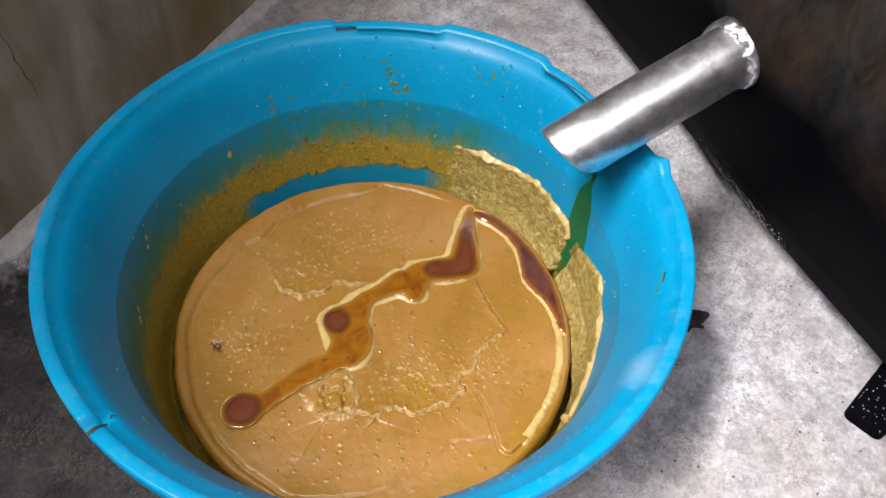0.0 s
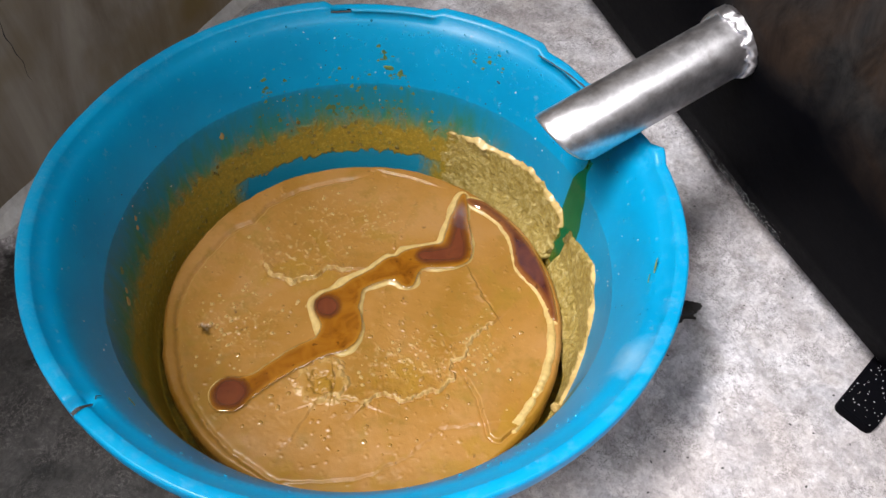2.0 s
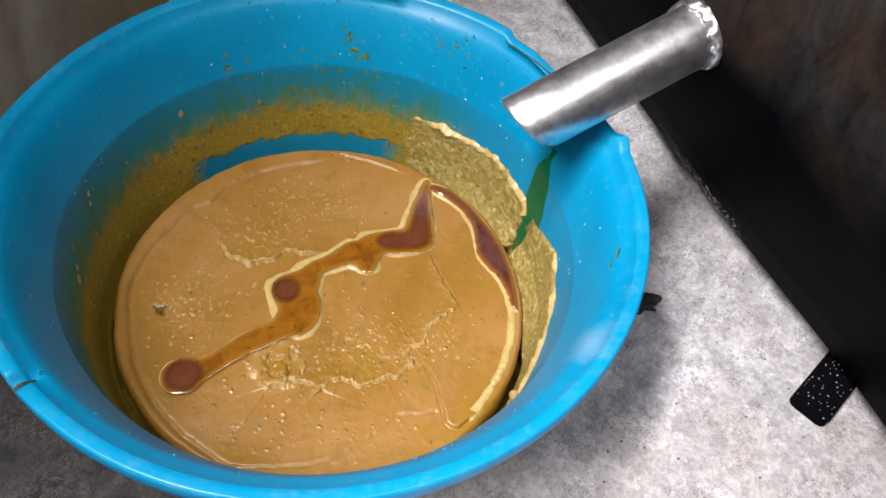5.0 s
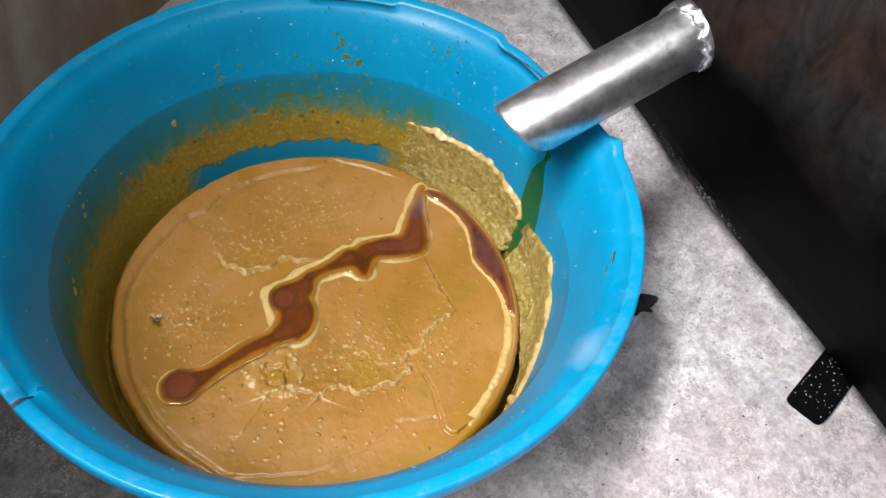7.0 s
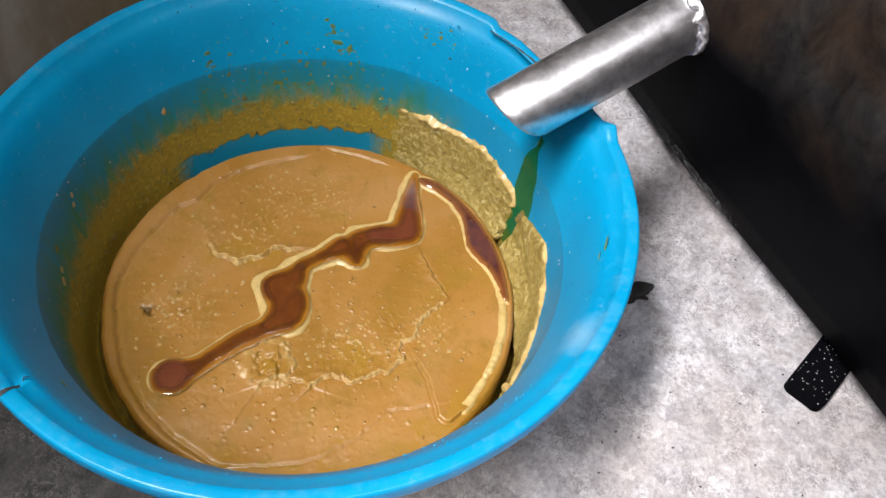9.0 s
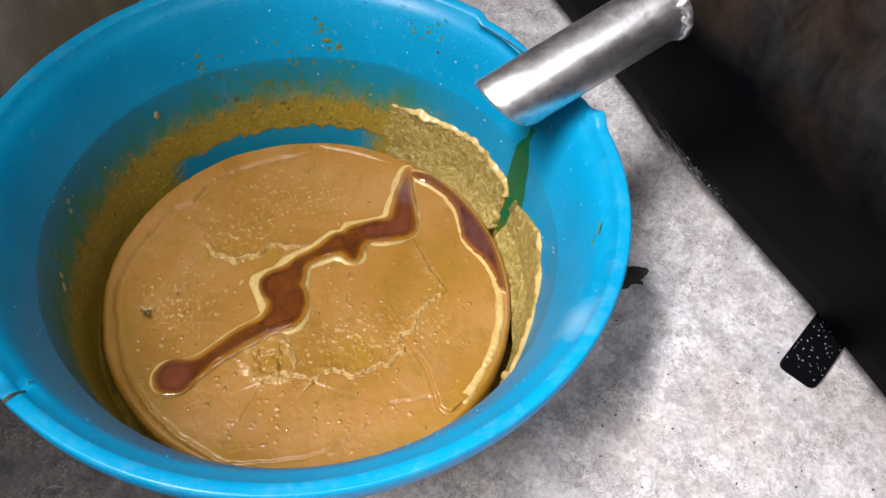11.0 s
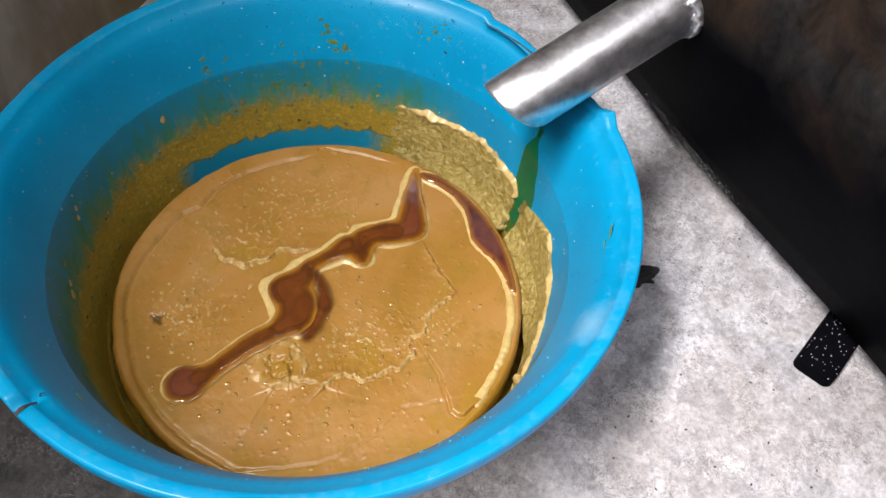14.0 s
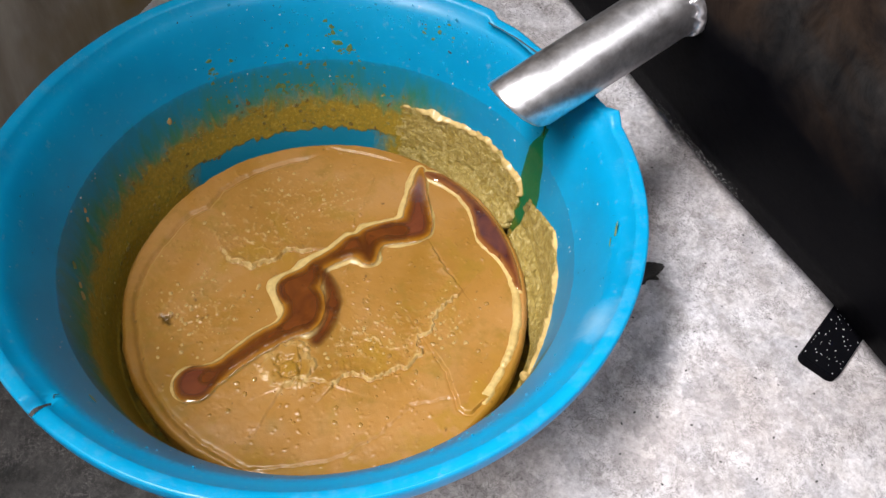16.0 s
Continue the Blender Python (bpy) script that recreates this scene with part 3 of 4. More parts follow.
        z += 1.9 * high * np.where(d > 0, np.clip(d / 0.0016, 0, 1) * np.exp(-d / (wide * 3)), -0.35 * np.exp(-(d / 0.0018) ** 2) * np.clip(-d / 0.0006, 0, 1))
    d = np.hypot(x + 0.036, y + 0.085) + wob * 2
    skin += 0.55 * np.exp(-((d - 0.023) / 0.004) ** 2) * np.clip(0.6 + noises(flat + 6, 80, 2), 0, 1)
    oily = np.clip(1.2 - d / 0.022, 0, 1) + np.clip(1.3 - np.hypot(x - 0.048, y + 0.075) / 0.02 + 0.8 * noises(flat + 8, 60, 2), 0, 1)
    oily += np.clip(1.2 - np.hypot((x + 0.075) / 1.8, y - 0.043) / 0.02 + 0.8 * noises(flat + 8, 60, 2), 0, 1)
    z += 0.0026 * np.clip((0.026 - d) / 0.005, 0, 1) - 0.0030 * np.exp(-((d - 0.009) / 0.003) ** 2)
    d = np.hypot((x + 0.157), (y + 0.027)) + wob * 2
    z -= 0.004 * np.exp(-(d / 0.005) ** 2)
    pit_and_shade = np.clip(1.7 - d / 0.0052, 0, 1)
    # an older, slightly lower ring along one side of the cake, and a wet margin outside it
    turn = np.degrees(a)
    ring = np.interp(turn, [90, 98, 121, 132, 140, 145, 160, 173, 184, 198, 224, 237, 248, 262],
                     [0.186, 0.179, 0.176, 0.176, 0.168, 0.176, 0.180, 0.185, 0.188, 0.186, 0.1895, 0.191, 0.195, 0.200]) + 0.3 * wob
    side = np.clip((turn - 92) / 10, 0, 1) * np.clip((262 - turn) / 14, 0, 1)
    z += side * (-0.0022 * np.exp(-((r - ring) / 0.0026) ** 2) + 0.0008 * np.clip((r - ring) / 0.003, 0, 1))
    # groove shade painted along the ring
    crevice_shade = np.maximum(crevice_shade, 0.07 * side * np.exp(-((r - ring) / 0.0014) ** 2))
    skin += 0.15 * side * np.exp(-((r - ring + 0.0028) / 0.0016) ** 2)
    oily += np.clip((turn - 215) / 30, 0, 1) * np.clip((r - 0.176 + 6 * wob) / 0.012, 0, 0.8) * np.clip((345 - turn) / 25, 0, 1)
    pit_and_shade = np.maximum(pit_and_shade, 0.8 * crevice_shade)
    z += CAKE_Z - 0.006 * np.clip((r - 0.1965) / 0.005, 0, 1) ** 2
    z[:, -2] -= 0.008
    z[:, -1] = 0.006
    pts = np.stack([x, y, z], axis=2)[:, ::-1]
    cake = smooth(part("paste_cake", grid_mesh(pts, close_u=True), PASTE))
    for name, amount in (("skin", skin), ("oily", oily), ("pit_and_shade", pit_and_shade)):
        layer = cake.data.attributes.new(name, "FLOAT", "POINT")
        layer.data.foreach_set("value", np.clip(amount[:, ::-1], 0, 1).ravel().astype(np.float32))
    tagged(cake, "round cake of cracked oily tan paste in the basin", "paste")
    rng = random.Random(11)
    meshes = {}
    for name, material, lumpy in (("bubble", PASTE_WET, 0.0), ("crumb", CRUMB, 0.35)):
        bm = bmesh.new()
        bmesh.ops.create_icosphere(bm, subdivisions=2 if name == "bubble" else 1, radius=1.0)
        for v in bm.verts:
            v.co *= 1 + lumpy * noise.noise(v.co * 2)
        meshes[name] = bpy.data.meshes.new(name)
        bm.to_mesh(meshes[name])
        bm.free()
        meshes[name].materials.append(material)
        meshes[name].shade_smooth()
    flat_x, flat_y = x.ravel(), y.ravel()
    height = z.ravel()

    def lay(name, px, py, r, low):
        k = int(np.argmin((flat_x - px) ** 2 + (flat_y - py) ** 2))
        if min(float(field(c, np.array([px]), np.array([py]))[0]) for c in (POOL, SIDE, BAND)) < 0.006 or math.hypot(px, py) > 0.185:
            return
        b = new(name, meshes[name])
        b.parent = cake
        b.matrix_local = pose(px, py, height[k], 0, 0, rng.uniform(0, 360)) @ Matrix.Diagonal((r * rng.uniform(0.8, 1.4), r, r * low, 1))

    for i in range(150):
        lay("bubble", rng.gauss(0.02, 0.09), rng.gauss(-0.085, 0.06), rng.choice((0.0009, 0.0012, 0.0016, 0.0024)), 0.45)
    for cx, cy, sx, sy, n in ((-0.13, -0.02, 0.03, 0.03, 110), (-0.03, 0.12, 0.05, 0.025, 90), (0.12, -0.04, 0.02, 0.02, 40), (0.05, -0.06, 0.05, 0.03, 50)):
        for i in range(n):
            lay("crumb", rng.gauss(cx, sx), rng.gauss(cy, sy), 0.0005 + 0.0020 * rng.random() ** 2, 0.45)
    return cake


build_cake()


def sheet(name, discs, grow, high, material, soft=0.004, step=0.0012, ragged=0.001, uneven=0.0, base=CAKE_Z, deepest=0.010, shift=(0, 0)):
    """A shallow domed pool lying on the cake; its border dips into the paste."""
    discs = [(q + shift[0], w + shift[1], e) for q, w, e in discs]
    c = np.array(discs) / 1000
    lo, hi = (c[:, :2] - c[:, 2:]).min(axis=0) - 0.012, (c[:, :2] + c[:, 2:]).max(axis=0) + 0.012
    x, y = np.meshgrid(np.arange(lo[0], hi[0], step), np.arange(lo[1], hi[1], step), indexing="ij")
    flat = np.stack([x, y, 0 * x], axis=2)
    d = field(discs, x, y) - grow + ragged * noises(flat, 70, 2) + uneven * noises(flat + 2, 38, 2)
    d = np.maximum(d, np.hypot(x, y) - 0.1985)
    z = base + high * np.where(d < 0, 1 - np.clip(1 + d / soft, 0, 1) ** 2, -np.clip(d / 0.0025, 0, 1.5) * 1.6)
    ob = smooth(part(name, grid_mesh(np.stack([x, y, z], axis=2), d < 0.0035), material))
    # how deep the liquid stands, 0 to 1, for its tint
    at = np.array([v.co[:2] for v in ob.data.vertices])
    i = np.clip(np.round((at[:, 0] - lo[0]) / step).astype(int), 0, x.shape[0] - 1)
    j = np.clip(np.round((at[:, 1] - lo[1]) / step).astype(int), 0, x.shape[1] - 1)
    deep = ob.data.attributes.new("depth", "FLOAT", "POINT")
    deep.data.foreach_set("value", np.clip(-d[i, j] / deepest, 0, 1).astype(np.float32))
    return ob


def build_pools():
    tagged(sheet("foam_margin", POOL[:18], 0.0036, 0.0020, CREAM, 0.003, uneven=0.0045, shift=(-2.0, 1.8)), "pale yellow foamy margin round the oil on the paste", "foam")
    low = tagged(sheet("foam_margin", [(-46, 6, 15)] + POOL[17:], 0.0012, 0.0021, CREAM, 0.003, uneven=0.002, shift=(-1.5, 1.2)), "pale foam spreading along the oil channel", "foam")
    tagged(sheet("oil_pool", POOL, 0.0021, 0.0034, OIL), "winding glossy amber oil pool on the paste", "oil")
    tagged(sheet("foam_margin", SIDE, 0.0060, 0.0021, CREAM, 0.003, uneven=0.002), "pale foamy margin at the edge of the paste", "foam")
    tagged(sheet("oil_pool", SIDE, 0.0045, 0.0036, EDGE_OIL), "dark brown oil gathered at the edge of the paste", "oil")
    tagged(sheet("foam_band", BAND, 0.0012, 0.003, CREAM, 0.003), "pale yellow curved foam band on the paste", "foam")
    return low


LOW_FOAM = build_pools()


def wall_shell(name, a0, a1, z0, z1, depth, material, label="", step=0.0016):
    """A layer clinging to the inside of the basin; depth(angle, height) in metres, sunk into the wall where below nothing."""
    n, k = int(radians(abs(a1 - a0)) * 0.22 / step), int((z1 - z0) / step)
    pts, keep = np.zeros((n, k, 3)), np.zeros((n, k), bool)
    for i in range(n):
        d = a0 + (a1 - a0) * i / (n - 1)
        a = radians(d)
        w = 1 + 0.006 * round_wobble(a)
        for j in range(k):
            z = z0 + (z1 - z0) * j / (k - 1)
            t = depth(d, z)
            keep[i, j] = t > 0
            r = wall_radius(z) * w - max(t, -0.001)
            pts[i, j] = (r * math.cos(a), r * math.sin(a), z)
    return smooth(part(name, grid_mesh(pts, keep), material, BASIN_THING, label))


def rough_at(d, z, scale, seed=0.0):
    return noise.fractal(Vector((math.cos(radians(d)) * 0.22, math.sin(radians(d)) * 0.22, z + seed)) * scale, 0.9, 2.1, 3)


def build_residue():
    def inside(tops, lefts):
        def border(d, z):
            high = np.interp(d, *tops)
            e = min(high - z, *((radians(s * (d - edge)) * 0.22) for edge, s in lefts)) + 0.004 * rough_at(d, z, 70)
            return e
        return border

    large = inside(([22, 26, 40, 55, 69, 76, 82], [0.082, 0.094, 0.103, 0.099, 0.096, 0.104, 0.118]), ((23.5, 1), (84, -1)))
    small = inside(([-32, -25, -9, 5, 12, 17, 21], [0.055, 0.066, 0.086, 0.106, 0.094, 0.088, 0.086]), ((-30, 1), (20.5, -1)))

    def crust(border):
        return lambda d, z: float(np.clip(border(d, z) / 0.004, -1, 1)) * 0.0022 - 0.0042 * float(np.clip((d - 56) / 24, 0, 1)) + (0.0008 * rough_at(d, z, 300, 1) + 0.0006 * rough_at(d, z, 90, 2) + 0.4 * max(0.0, 0.052 - z) * float(np.clip((d + 18) / 14, 0, 1) * np.clip((62 - d) / 16, 0, 1)) if border(d, z) > 0 else 0)

    def bead(border):
        return lambda d, z: 0.0066 * math.exp(-((border(d, z) - 0.003) / 0.0030) ** 2) * (0.8 + 0.9 * rough_at(d, z, 45, 3)) - 0.0012 - 0.004 * float(np.clip((d - 62) / 14, 0, 1))

    wall_shell("residue", 82, 21, 0.024, 0.125, crust(large), RESIDUE, "thick granular mustard residue")
    wall_shell("residue", 20, -32, 0.024, 0.118, crust(small), RESIDUE, "thick granular mustard residue")
    wall_shell("crust_edge", 78, 23, 0.080, 0.118, bead(large), CREAM, "pale creamy crust edge")
    wall_shell("crust_edge", 8, -30, 0.04, 0.118, bead(small), CREAM, "pale creamy crust edge")
    # oil that runs down the wall below the spout
    def run(d, z):
        mid, half = np.interp(z, [0.03, 0.10, 0.165], [19.8, 21.8, 25.3]), np.interp(z, [0.03, 0.09, 0.140, 0.156], [5.4, 4.8, 3.2, 0.8])
        return 0.0009 * (1 - (abs(d - mid + 0.5 * rough_at(d, z, 40)) / half) ** 2)
    wall_shell("oil_run", 32, 14, 0.03, 0.168, run, FILM, "clear oil running down the wall, green over blue", 0.0012)
    rng = random.Random(3)
    drop = {}
    for name, material in (("droplet", DEW), ("splash", SPLASH), ("speck", SOOT), ("dust_fleck", FLECK), ("clot", CREAM), ("mustard_grain", RESIDUE)):
        bm = bmesh.new()
        bmesh.ops.create_icosphere(bm, subdivisions=2 if name != "speck" else 1, radius=1.0)
        for v in bm.verts:
            v.co *= 1 + (0.0 if name == "droplet" else 0.3) * noise.noise(v.co * 1.6)
        drop[name] = bpy.data.meshes.new(name)
        bm.to_mesh(drop[name])
        bm.free()
        drop[name].materials.append(material)
        drop[name].shade_smooth()

    def stick(name, d, z, wide, tall, thick=0.35, tilt=0.0):
        a = radians(d)
        r = wall_radius(z) * (1 + 0.006 * round_wobble(a))
        b = new(name, drop[name])
        b.parent = BASIN_THING
        b.matrix_local = Matrix.Translation((r * math.cos(a), r * math.sin(a), z)) @ pose(0, 0, 0, 0, 0, d) @ pose(0, 0, 0, tilt) @ Matrix.Diagonal((min(wide, tall) * thick, wide, tall, 1))

    for i in range(120):
        d = rng.gauss(80, 38)
        s = rng.choice((0.0005, 0.0007, 0.0009, 0.0014))
        stick("droplet", d, rng.uniform(0.150, 0.208), s, s * rng.uniform(1, 1.6))
    for i in range(110):
        s = rng.choice((0.0005, 0.0007, 0.0010))
        stick("droplet", rng.gauss(66, 14), 0.198 - abs(rng.gauss(0, 0.010)), s, s * rng.uniform(1, 1.8), 0.6)
    for i in range(50):
        s = rng.choice((0.0004, 0.0006, 0.0010))
        stick("droplet", rng.gauss(-72, 22), rng.uniform(0.165, 0.206), s, s * rng.uniform(1, 1.8), 0.6)
    for i in range(60):
        s = rng.choice((0.0004, 0.0006, 0.0009))
        stick("dust_fleck", rng.uniform(-60, 250), rng.uniform(0.10, 0.198), s, s * rng.uniform(0.8, 1.6))
    for i in range(100):
        s = rng.choice((0.0007, 0.0010, 0.0014, 0.0020))
        stick("splash", rng.gauss(98, 17), 0.100 + abs(rng.gauss(0, 0.026)), s, s * rng.uniform(1, 3.2), 0.04, rng.uniform(-25, 25))
    for d, z, spread in ((84.5, 0.150, 1.6), (88.6, 0.171, 1.2), (120, 0.1465, 1.2), (103, 0.110, 1.5), (97.5, 0.105, 1.5), (62, 0.185, 2.5)):
        for i in range(12):
            s = rng.uniform(0.0008, 0.0024)
            stick("splash", rng.gauss(d, spread * 0.8), rng.gauss(z, 0.003), s, s * rng.uniform(0.8, 2.2), 0.05, rng.uniform(-40, 40))
    for d, z, s in ((135, 0.1186, 0.0028), (188, 0.088, 0.0035), (186, 0.095, 0.0025), (169, 0.121, 0.002), (170, 0.112, 0.002)):
        stick("clot", d, z, s, s * 2.0, 0.25)
    for i in range(60):
        s = rng.uniform(0.0004, 0.0010)
        stick("speck", rng.uniform(-25, 190), rng.uniform(0.145, 0.207), s, s * rng.uniform(0.7, 1.6))
    for d, z, wide, tall, tilt in ((87, 0.158, 0.006, 0.004, 20), (84, 0.152, 0.003, 0.008, 5), (-11, 0.200, 0.0030, 0.009, -40), (-13, 0.192, 0.0020, 0.006, -50), (63, 0.178, 0.0016, 0.0035, 30),
                                   (120, 0.160, 0.0035, 0.003, 0), (-55, 0.150, 0.003, 0.002, 0), (226, 0.165, 0.005, 0.003, 0), (183, 0.110, 0.003, 0.007, 0)):
        stick("splash", d, z, wide, tall, 0.2, tilt)
    stick("speck", 58, 0.172, 0.0028, 0.0014, 0.5, 20)
    for i in range(260):
        d = rng.uniform(72, 195)
        top = float(np.interp(d, [72, 85, 110, 140, 165, 195], [0.105, 0.112, 0.108, 0.095, 0.085, 0.070]))
        low = float(np.interp(d, [72, 80, 105, 120, 132, 138], [0.036, 0.052, 0.054, 0.050, 0.038, 0.030]))
        z = low + (top - low) * rng.random() ** 1.3
        s = 0.0005 + 0.0013 * rng.random() ** 2
        stick("mustard_grain", d, z, s * rng.uniform(0.8, 1.5), s * rng.uniform(0.8, 1.5), 0.7, rng.uniform(0, 90))
    for i in range(9):
        s = rng.uniform(0.0018, 0.0034)
        stick("mustard_grain", rng.gauss(19.5, 0.7), rng.gauss(0.081, 0.004), s, s * 1.2, 0.9, rng.uniform(0, 90))


build_residue()


def build_floor_grime():
    bm = bmesh.new()
    bmesh.ops.create_icosphere(bm, subdivisions=4, radius=1.0)
    for v in bm.verts:
        v.co *= 1 + 0.45 * noise.fractal(v.co * 2.2, 0.8, 2.1, 4)
        v.co = Vector((v.co.x * 0.024, v.co.y * 0.012, max(v.co.z, -0.1) * 0.006))
    clump = smooth(part("grime_clump", bm, SOOT))
    clump.matrix_world = pose(0.342, 0.040, 0.0, 0, 0, 10)
    tagged(clump, "black crumbly grime clump on the concrete floor", "grime")
    rng = random.Random(8)
    bm = bmesh.new()
    for i in range(150):
        s = rng.uniform(0.0005, 0.0012)
        p = (rng.uniform(0.25, 0.62), rng.uniform(-0.32, 0.5), 0.0) if i % 3 else (rng.uniform(-0.45, -0.15), rng.uniform(-0.4, 0.2), 0.0)
        bmesh.ops.create_icosphere(bm, subdivisions=1, radius=1.0, matrix=pose(*p, 0, 0, rng.uniform(0, 360)) @ Matrix.Diagonal((s * 1.7, s, s * 0.5, 1)))
    grit = part("floor_grit", bm, SOOT)
    tagged(grit, "scattered dark grit on the concrete floor", "grit", kind="stuff")


build_floor_grime()

# ---- oil press ----
EDGE_A, ALONG = Vector((0.403, 0.274, 0.0)), Vector((0.361, -0.933, 0.0))
TOWARDS = Vector((-0.933, -0.361, 0.0))
SPOUT_END, SPOUT_ROOT, SPOUT_R = Vector((0.159, 0.055, 0.2310)), Vector((0.3395, 0.1605, 0.2790)), 0.0300


def foot_bow(s):
    """The lower edge of the housing is not quite straight."""
    return float(np.interp(s, [-0.62, 0.03, 0.10, 0.18, 0.33, 0.95], [0.0, 0.002, 0.003, -0.0025, -0.0115, -0.0115]))


def build_press():
    press = tagged(new("oil_press"), "black enamelled oil press with a bright steel spout", "machine")
    rows = [(0.0, 0.030), (0.020, 0.080), (0.045, 0.14), (0.075, 0.21), (0.098, 0.27), (0.110, 0.32), (0.112, 0.37), (0.105, 0.43), (0.085, 0.50), (0.05, 0.56), (-0.02, 0.62),
            (-0.45, 0.62), (-0.45, 0.030)]
    steps = np.linspace(-0.62, 0.95, 60)
    pts = np.array([[EDGE_A + ALONG * s + TOWARDS * (o + foot_bow(s)) + Vector((0, 0, z)) for o, z in rows + rows[:1]] for s in steps])
    bm = grid_mesh(pts[:, ::-1])
    bmesh.ops.remove_doubles(bm, verts=bm.verts[:], dist=0.0001)
    bmesh.ops.holes_fill(bm, edges=[e for e in bm.edges if e.is_boundary])
    part("housing", bm, BLACK, press, "black enamelled curved housing").data.shade_smooth()
    # spout: a thick tube with a slightly uneven mouth
    axis = SPOUT_ROOT - SPOUT_END
    turn = axis.to_track_quat("Z", "Y").to_matrix().to_4x4()
    long = axis.length
    prof = [(SPOUT_R, long + 0.05), (SPOUT_R, long * 0.7), (SPOUT_R, long * 0.4), (SPOUT_R, 0.05), (SPOUT_R, 0.004), (SPOUT_R - 0.001, 0.0008), (SPOUT_R - 0.002, 0), (SPOUT_R - 0.0028, 0.0015), (SPOUT_R - 0.003, 0.03), (SPOUT_R - 0.003, long + 0.05)]
    up = turn.to_3x3().inverted() @ Vector((0, 0, 1))
    up = Vector((up.x, up.y)).normalized()

    def slant(a, p):
        """The mouth is cut at a slant, longer along the top."""
        u = 1 - (p[0] * up.x + p[1] * up.y) / SPOUT_R
        back = 0.012 * u + 0.0071 * u * u + 0.0012 * noise.noise(Vector((p[0], p[1], 0)) * 90)
        p[2] += back * max(0.0, 1 - p[2] / (long * 0.75))
        return p

    spout = smooth(part("spout", grid_mesh(turned(prof, 0.02, 96, slant), close_u=True), STEEL, press, "scuffed bright steel tube spout"))
    spout.matrix_world = Matrix.Translation(SPOUT_END) @ turn
    bead = np.zeros((90, 14, 3))
    for i in range(90):
        a = 2 * math.pi * i / 90
        for j in range(14):
            b = 2 * math.pi * j / 13
            q = Vector((math.cos(a), math.sin(a), 0))
            fat = 0.0040 + 0.002 * noise.noise(q * 2.2) + 0.0018 * noise.noise(q * 6 + Vector((0, 0, b * 0.7)))
            bead[i, j] = q * (SPOUT_R + 0.001 + fat * math.cos(b)) + Vector((0, 0, long - 0.004 + 0.005 * noise.noise(q * 3 + Vector((5, 0, 0))) + fat * 2.6 * math.sin(b)))
    ob = smooth(part("weld_bead", grid_mesh(bead, close_u=True), STEEL, spout, "lumpy bright weld bead"))
    foot = bmesh.new()
    outline = [(0.085, -0.021), (0.085, 0.021)] + [(-0.077 + 0.008 * math.cos(radians(q)), 0.013 + 0.008 * math.sin(radians(q))) for q in range(90, 181, 15)]
    outline += [(-0.077 + 0.008 * math.cos(radians(q)), -0.013 + 0.008 * math.sin(radians(q))) for q in range(180, 271, 15)]
    face = foot.faces.new([foot.verts.new((px, py, -0.006)) for px, py in outline])
    lifted = bmesh.ops.extrude_face_region(foot, geom=[face])
    bmesh.ops.translate(foot, vec=(0, 0, 0.012), verts=[v for v in lifted["geom"] if isinstance(v, bmesh.types.BMVert)])
    bmesh.ops.recalc_face_normals(foot, faces=foot.faces[:])
    bmesh.ops.bevel(foot, geom=[e for e in foot.edges if all(v.co.z > 0 for v in e.verts)], offset=0.0015, segments=2, affect="EDGES")
    ob = part("foot", foot, BLACK, press, "black flat foot bar flecked with paint")
    ob.matrix_world = pose(0.50 + 0.06, -0.088 + 0.06, 0.006, 0, 0, 45)
    rng = random.Random(5)
    fleck = bpy.data.meshes.new("paint_fleck")
    bm = bmesh.new()
    bmesh.ops.create_icosphere(bm, subdivisions=1, radius=1.0)
    bm.to_mesh(fleck)
    bm.free()
    fleck.materials.append(FLECK)
    for i in range(70):
        f = new("paint_fleck", fleck)
        f.parent = ob
        r = rng.uniform(0.0003, 0.0007)
        f.matrix_local = pose(rng.uniform(-0.082, 0.01), rng.uniform(-0.019, 0.019), 0.006, 0, 0, rng.uniform(0, 360)) @ Matrix.Diagonal((r * 1.5, r, r * 0.4, 1))
    for i in range(240):
        f = new("metal_filing", fleck)
        f.parent = press
        r = rng.uniform(0.0002, 0.0006)
        along = rng.triangular(-0.02, 0.19, 0.09)
        high = 0.002 + rng.random() ** 1.5 * 0.020
        p = EDGE_A + ALONG * along + TOWARDS * (0.0004 + foot_bow(along) + high * 0.4) + Vector((0, 0, 0.031 + high))
        f.matrix_local = Matrix.Translation(p) @ pose(0, 0, 0, rng.uniform(0, 90), 0, rng.uniform(0, 360)) @ Matrix.Diagonal((r * 1.6, r, r * 0.7, 1))
    return press


PRESS = build_press()


def build_trickle():
    """A thin thread of oil that falls from under the spout to the basin wall."""
    pts = np.zeros((10, 12, 3))
    for i in range(10):
        a = 2 * math.pi * i / 10
        for j in range(12):
            f = j / 11
            r = 0.0005 + 0.0006 * abs(f - 0.45)
            pts[i, j] = (0.2165 + 0.0006 * math.sin(f * 5) + r * math.cos(a), 0.1005 + r * math.sin(a), 0.219 - 0.060 * f)
    ob = smooth(part("oil_trickle", grid_mesh(pts[:, ::-1], close_u=True), FILM))
    return tagged(ob, "thin clear thread of oil falling from the steel spout", "oil")


build_trickle()


def flow(name, discs, grow, high, material, label, soft=0.006):
    ob = sheet(name, discs, grow, high, material, soft)
    return tagged(ob, label, "oil", "dark oil welling up in the pool")


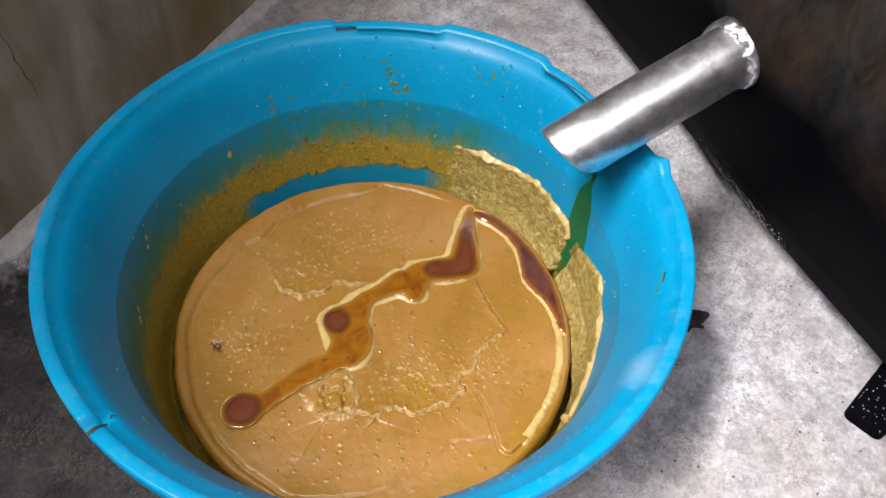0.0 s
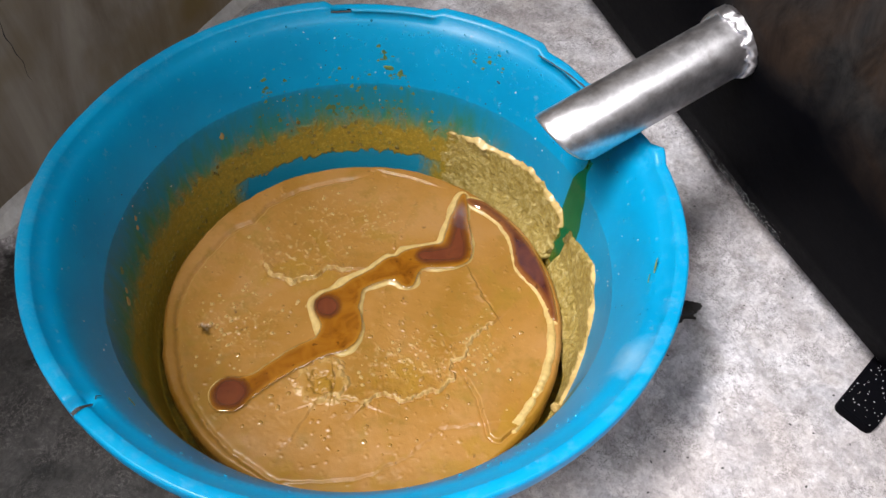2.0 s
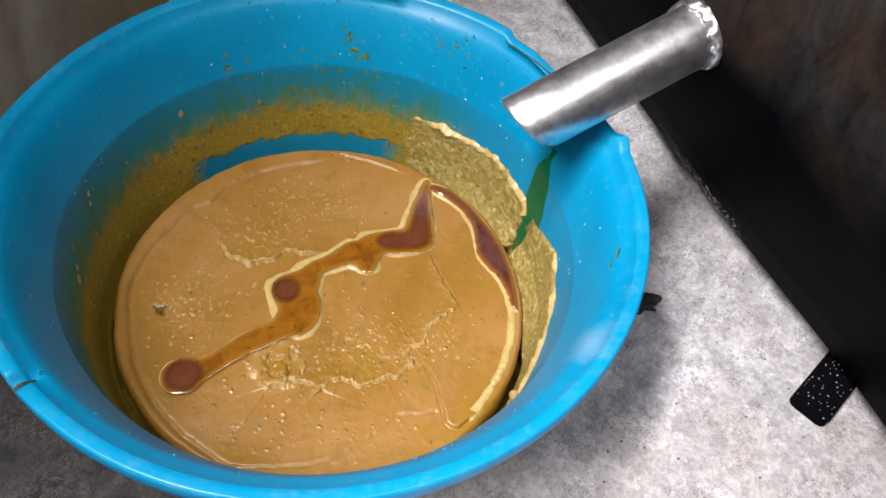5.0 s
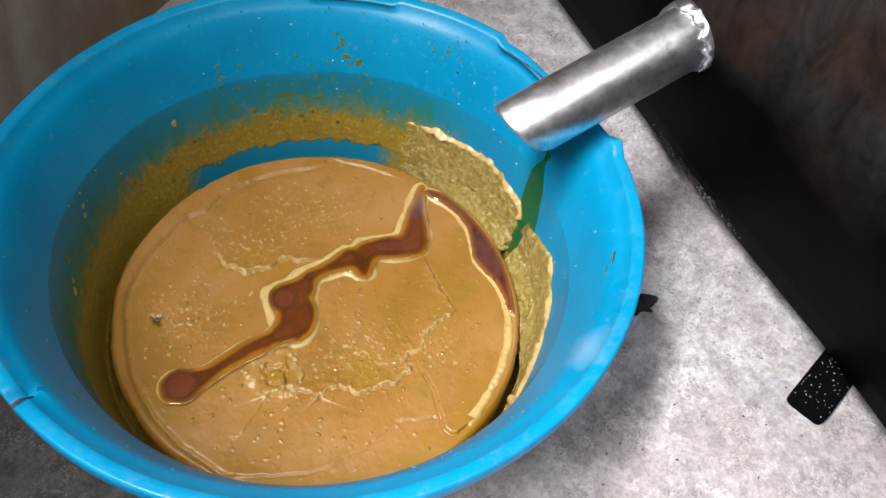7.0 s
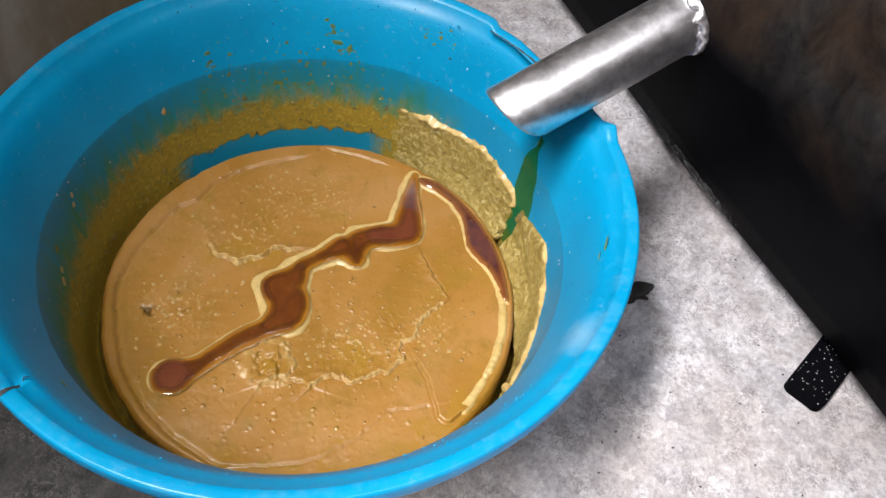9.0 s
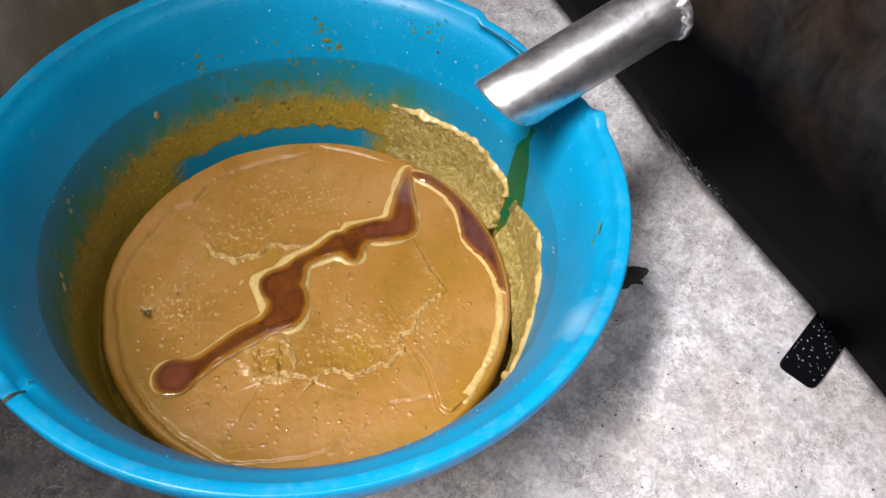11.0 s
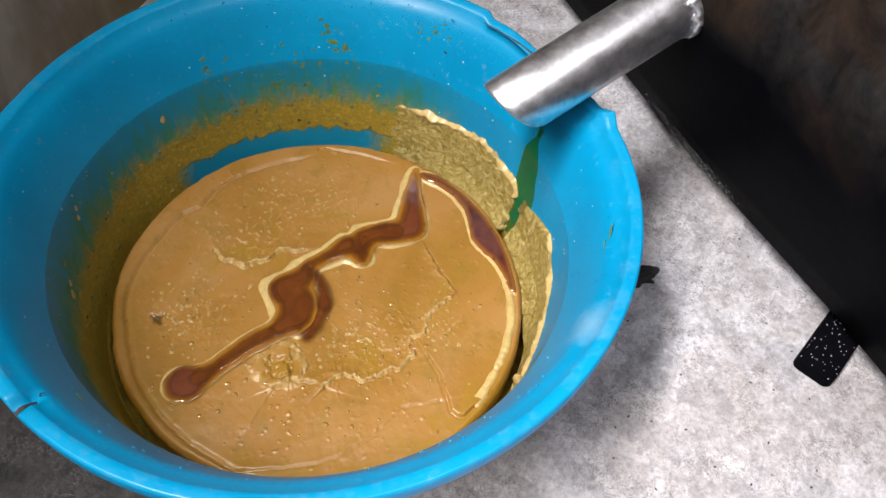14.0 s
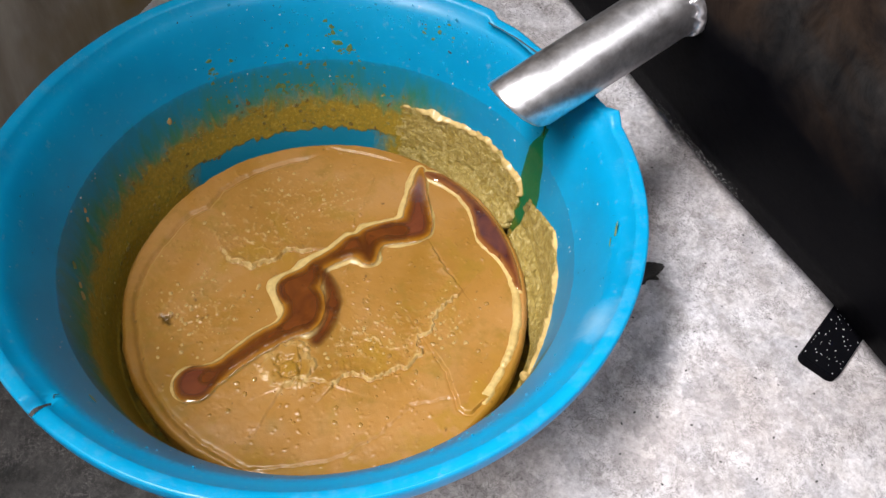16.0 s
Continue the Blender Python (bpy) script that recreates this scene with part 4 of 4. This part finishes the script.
DARK_UPPER = flow("dark_oil", POOL[5:14], -0.0006, 0.0042, DARK_OIL, "dark brown oil spreading through the amber pool")
DARK_TOP = flow("dark_oil", POOL[0:7], -0.0005, 0.0042, BRICK_OIL, "dark brown oil where the pool begins", 0.003)
DARK_MIDDLE = flow("dark_oil", POOL[13:19], -0.0006, 0.0044, DARK_OIL, "dark brown oil spreading through the amber pool")
DARK_TAIL = flow("dark_oil", POOL[18:24], -0.0006, 0.0042, DARK_OIL, "thin dark oil creeping down the channel")
DARK_LOBE = flow("dark_oil", [(-41, 2, 13), (-39, 1, 13)], 0.003, 0.0040, BRICK_OIL, "small round dark lobe of oil", 0.003)
DARK_END = flow("dark_oil", [(-123, -102, 18), (-120, -100, 17)], 0.0015, 0.0044, BRICK_OIL, "round brick-brown end of the oil channel", 0.003)
SPILL_A = flow("oil_spill", [(-14, 26, 8), (-4, 16, 10), (3, 0, 11), (4, -18, 11)], 0.0, 0.0040, DARK_OIL, "dark oil lobe spilling beside the pool", 0.005)
SPILL_B = flow("oil_spill", [(4, -18, 11), (2, -34, 11), (-4, -48, 10.5), (-11, -59, 8.5)], 0.0, 0.0035, DARK_OIL, "dark oil lobe spilling beside the pool", 0.005)


def motions():
    def moved(ob, rows):
        walk(ob, [(t, pose(x / 1000, y / 1000, z / 1000)) for t, x, y, z in rows])

    moved(DARK_UPPER, [(0, 2, 2, -2.2), (5, 1, 1, -1.1), (9, 0, 0, 0.0), (12, 0, 0, 0.3), (16, 0, 0, 0.5)])
    moved(DARK_MIDDLE, [(0, 3, 4, -3.2), (3, 2, 3, -1.8), (5, 1, 2, -1.15), (7, 1, 1, -0.5), (9, 0, 0, 0.3), (12, 0, 0, 0.6), (16, 0, 0, 0.8)])
    moved(DARK_TAIL, [(0, 8, 6, -2.6), (5, 5, 4, -1.4), (9, 1, 1, 0.0), (12, 0, 0, 0.5), (16, 0, 0, 0.7)])
    moved(LOW_FOAM, [(0, 0, 0, -1.8), (5, 0, 0, -1.4), (9, 0, 0, -0.4), (12, 0, 0, 0), (16, 0, 0, 0)])
    moved(DARK_TOP, [(0, 0, 0, 0.2), (9, 0, 0, 0.25), (16, 0, 0, 0.3)])
    moved(DARK_LOBE, [(0, 0, 0, 0.2), (5, 1, -1, 0.3), (9, 3, -2, 0.1), (16, 3, -2, 0.0)])
    moved(DARK_END, [(0, 0, 0, 0.2), (16, 0, 0, 0.3)])
    moved(SPILL_A, [(0, -16, 14, -4.5), (11.6, -16, 14, -4.5), (12.3, -9, 9, -2.2), (12.8, -2, 3, -0.4), (13.4, 0, 0, 0), (16, 1, 0, 0)])
    moved(SPILL_B, [(0, -16, 18, -4.5), (12.3, -14, 17, -4.5), (12.8, -8, 14, -2.4), (13.4, -4, 9, -0.8), (14.2, -1, 4, -0.1), (16, 0, 0, 0)])


motions()
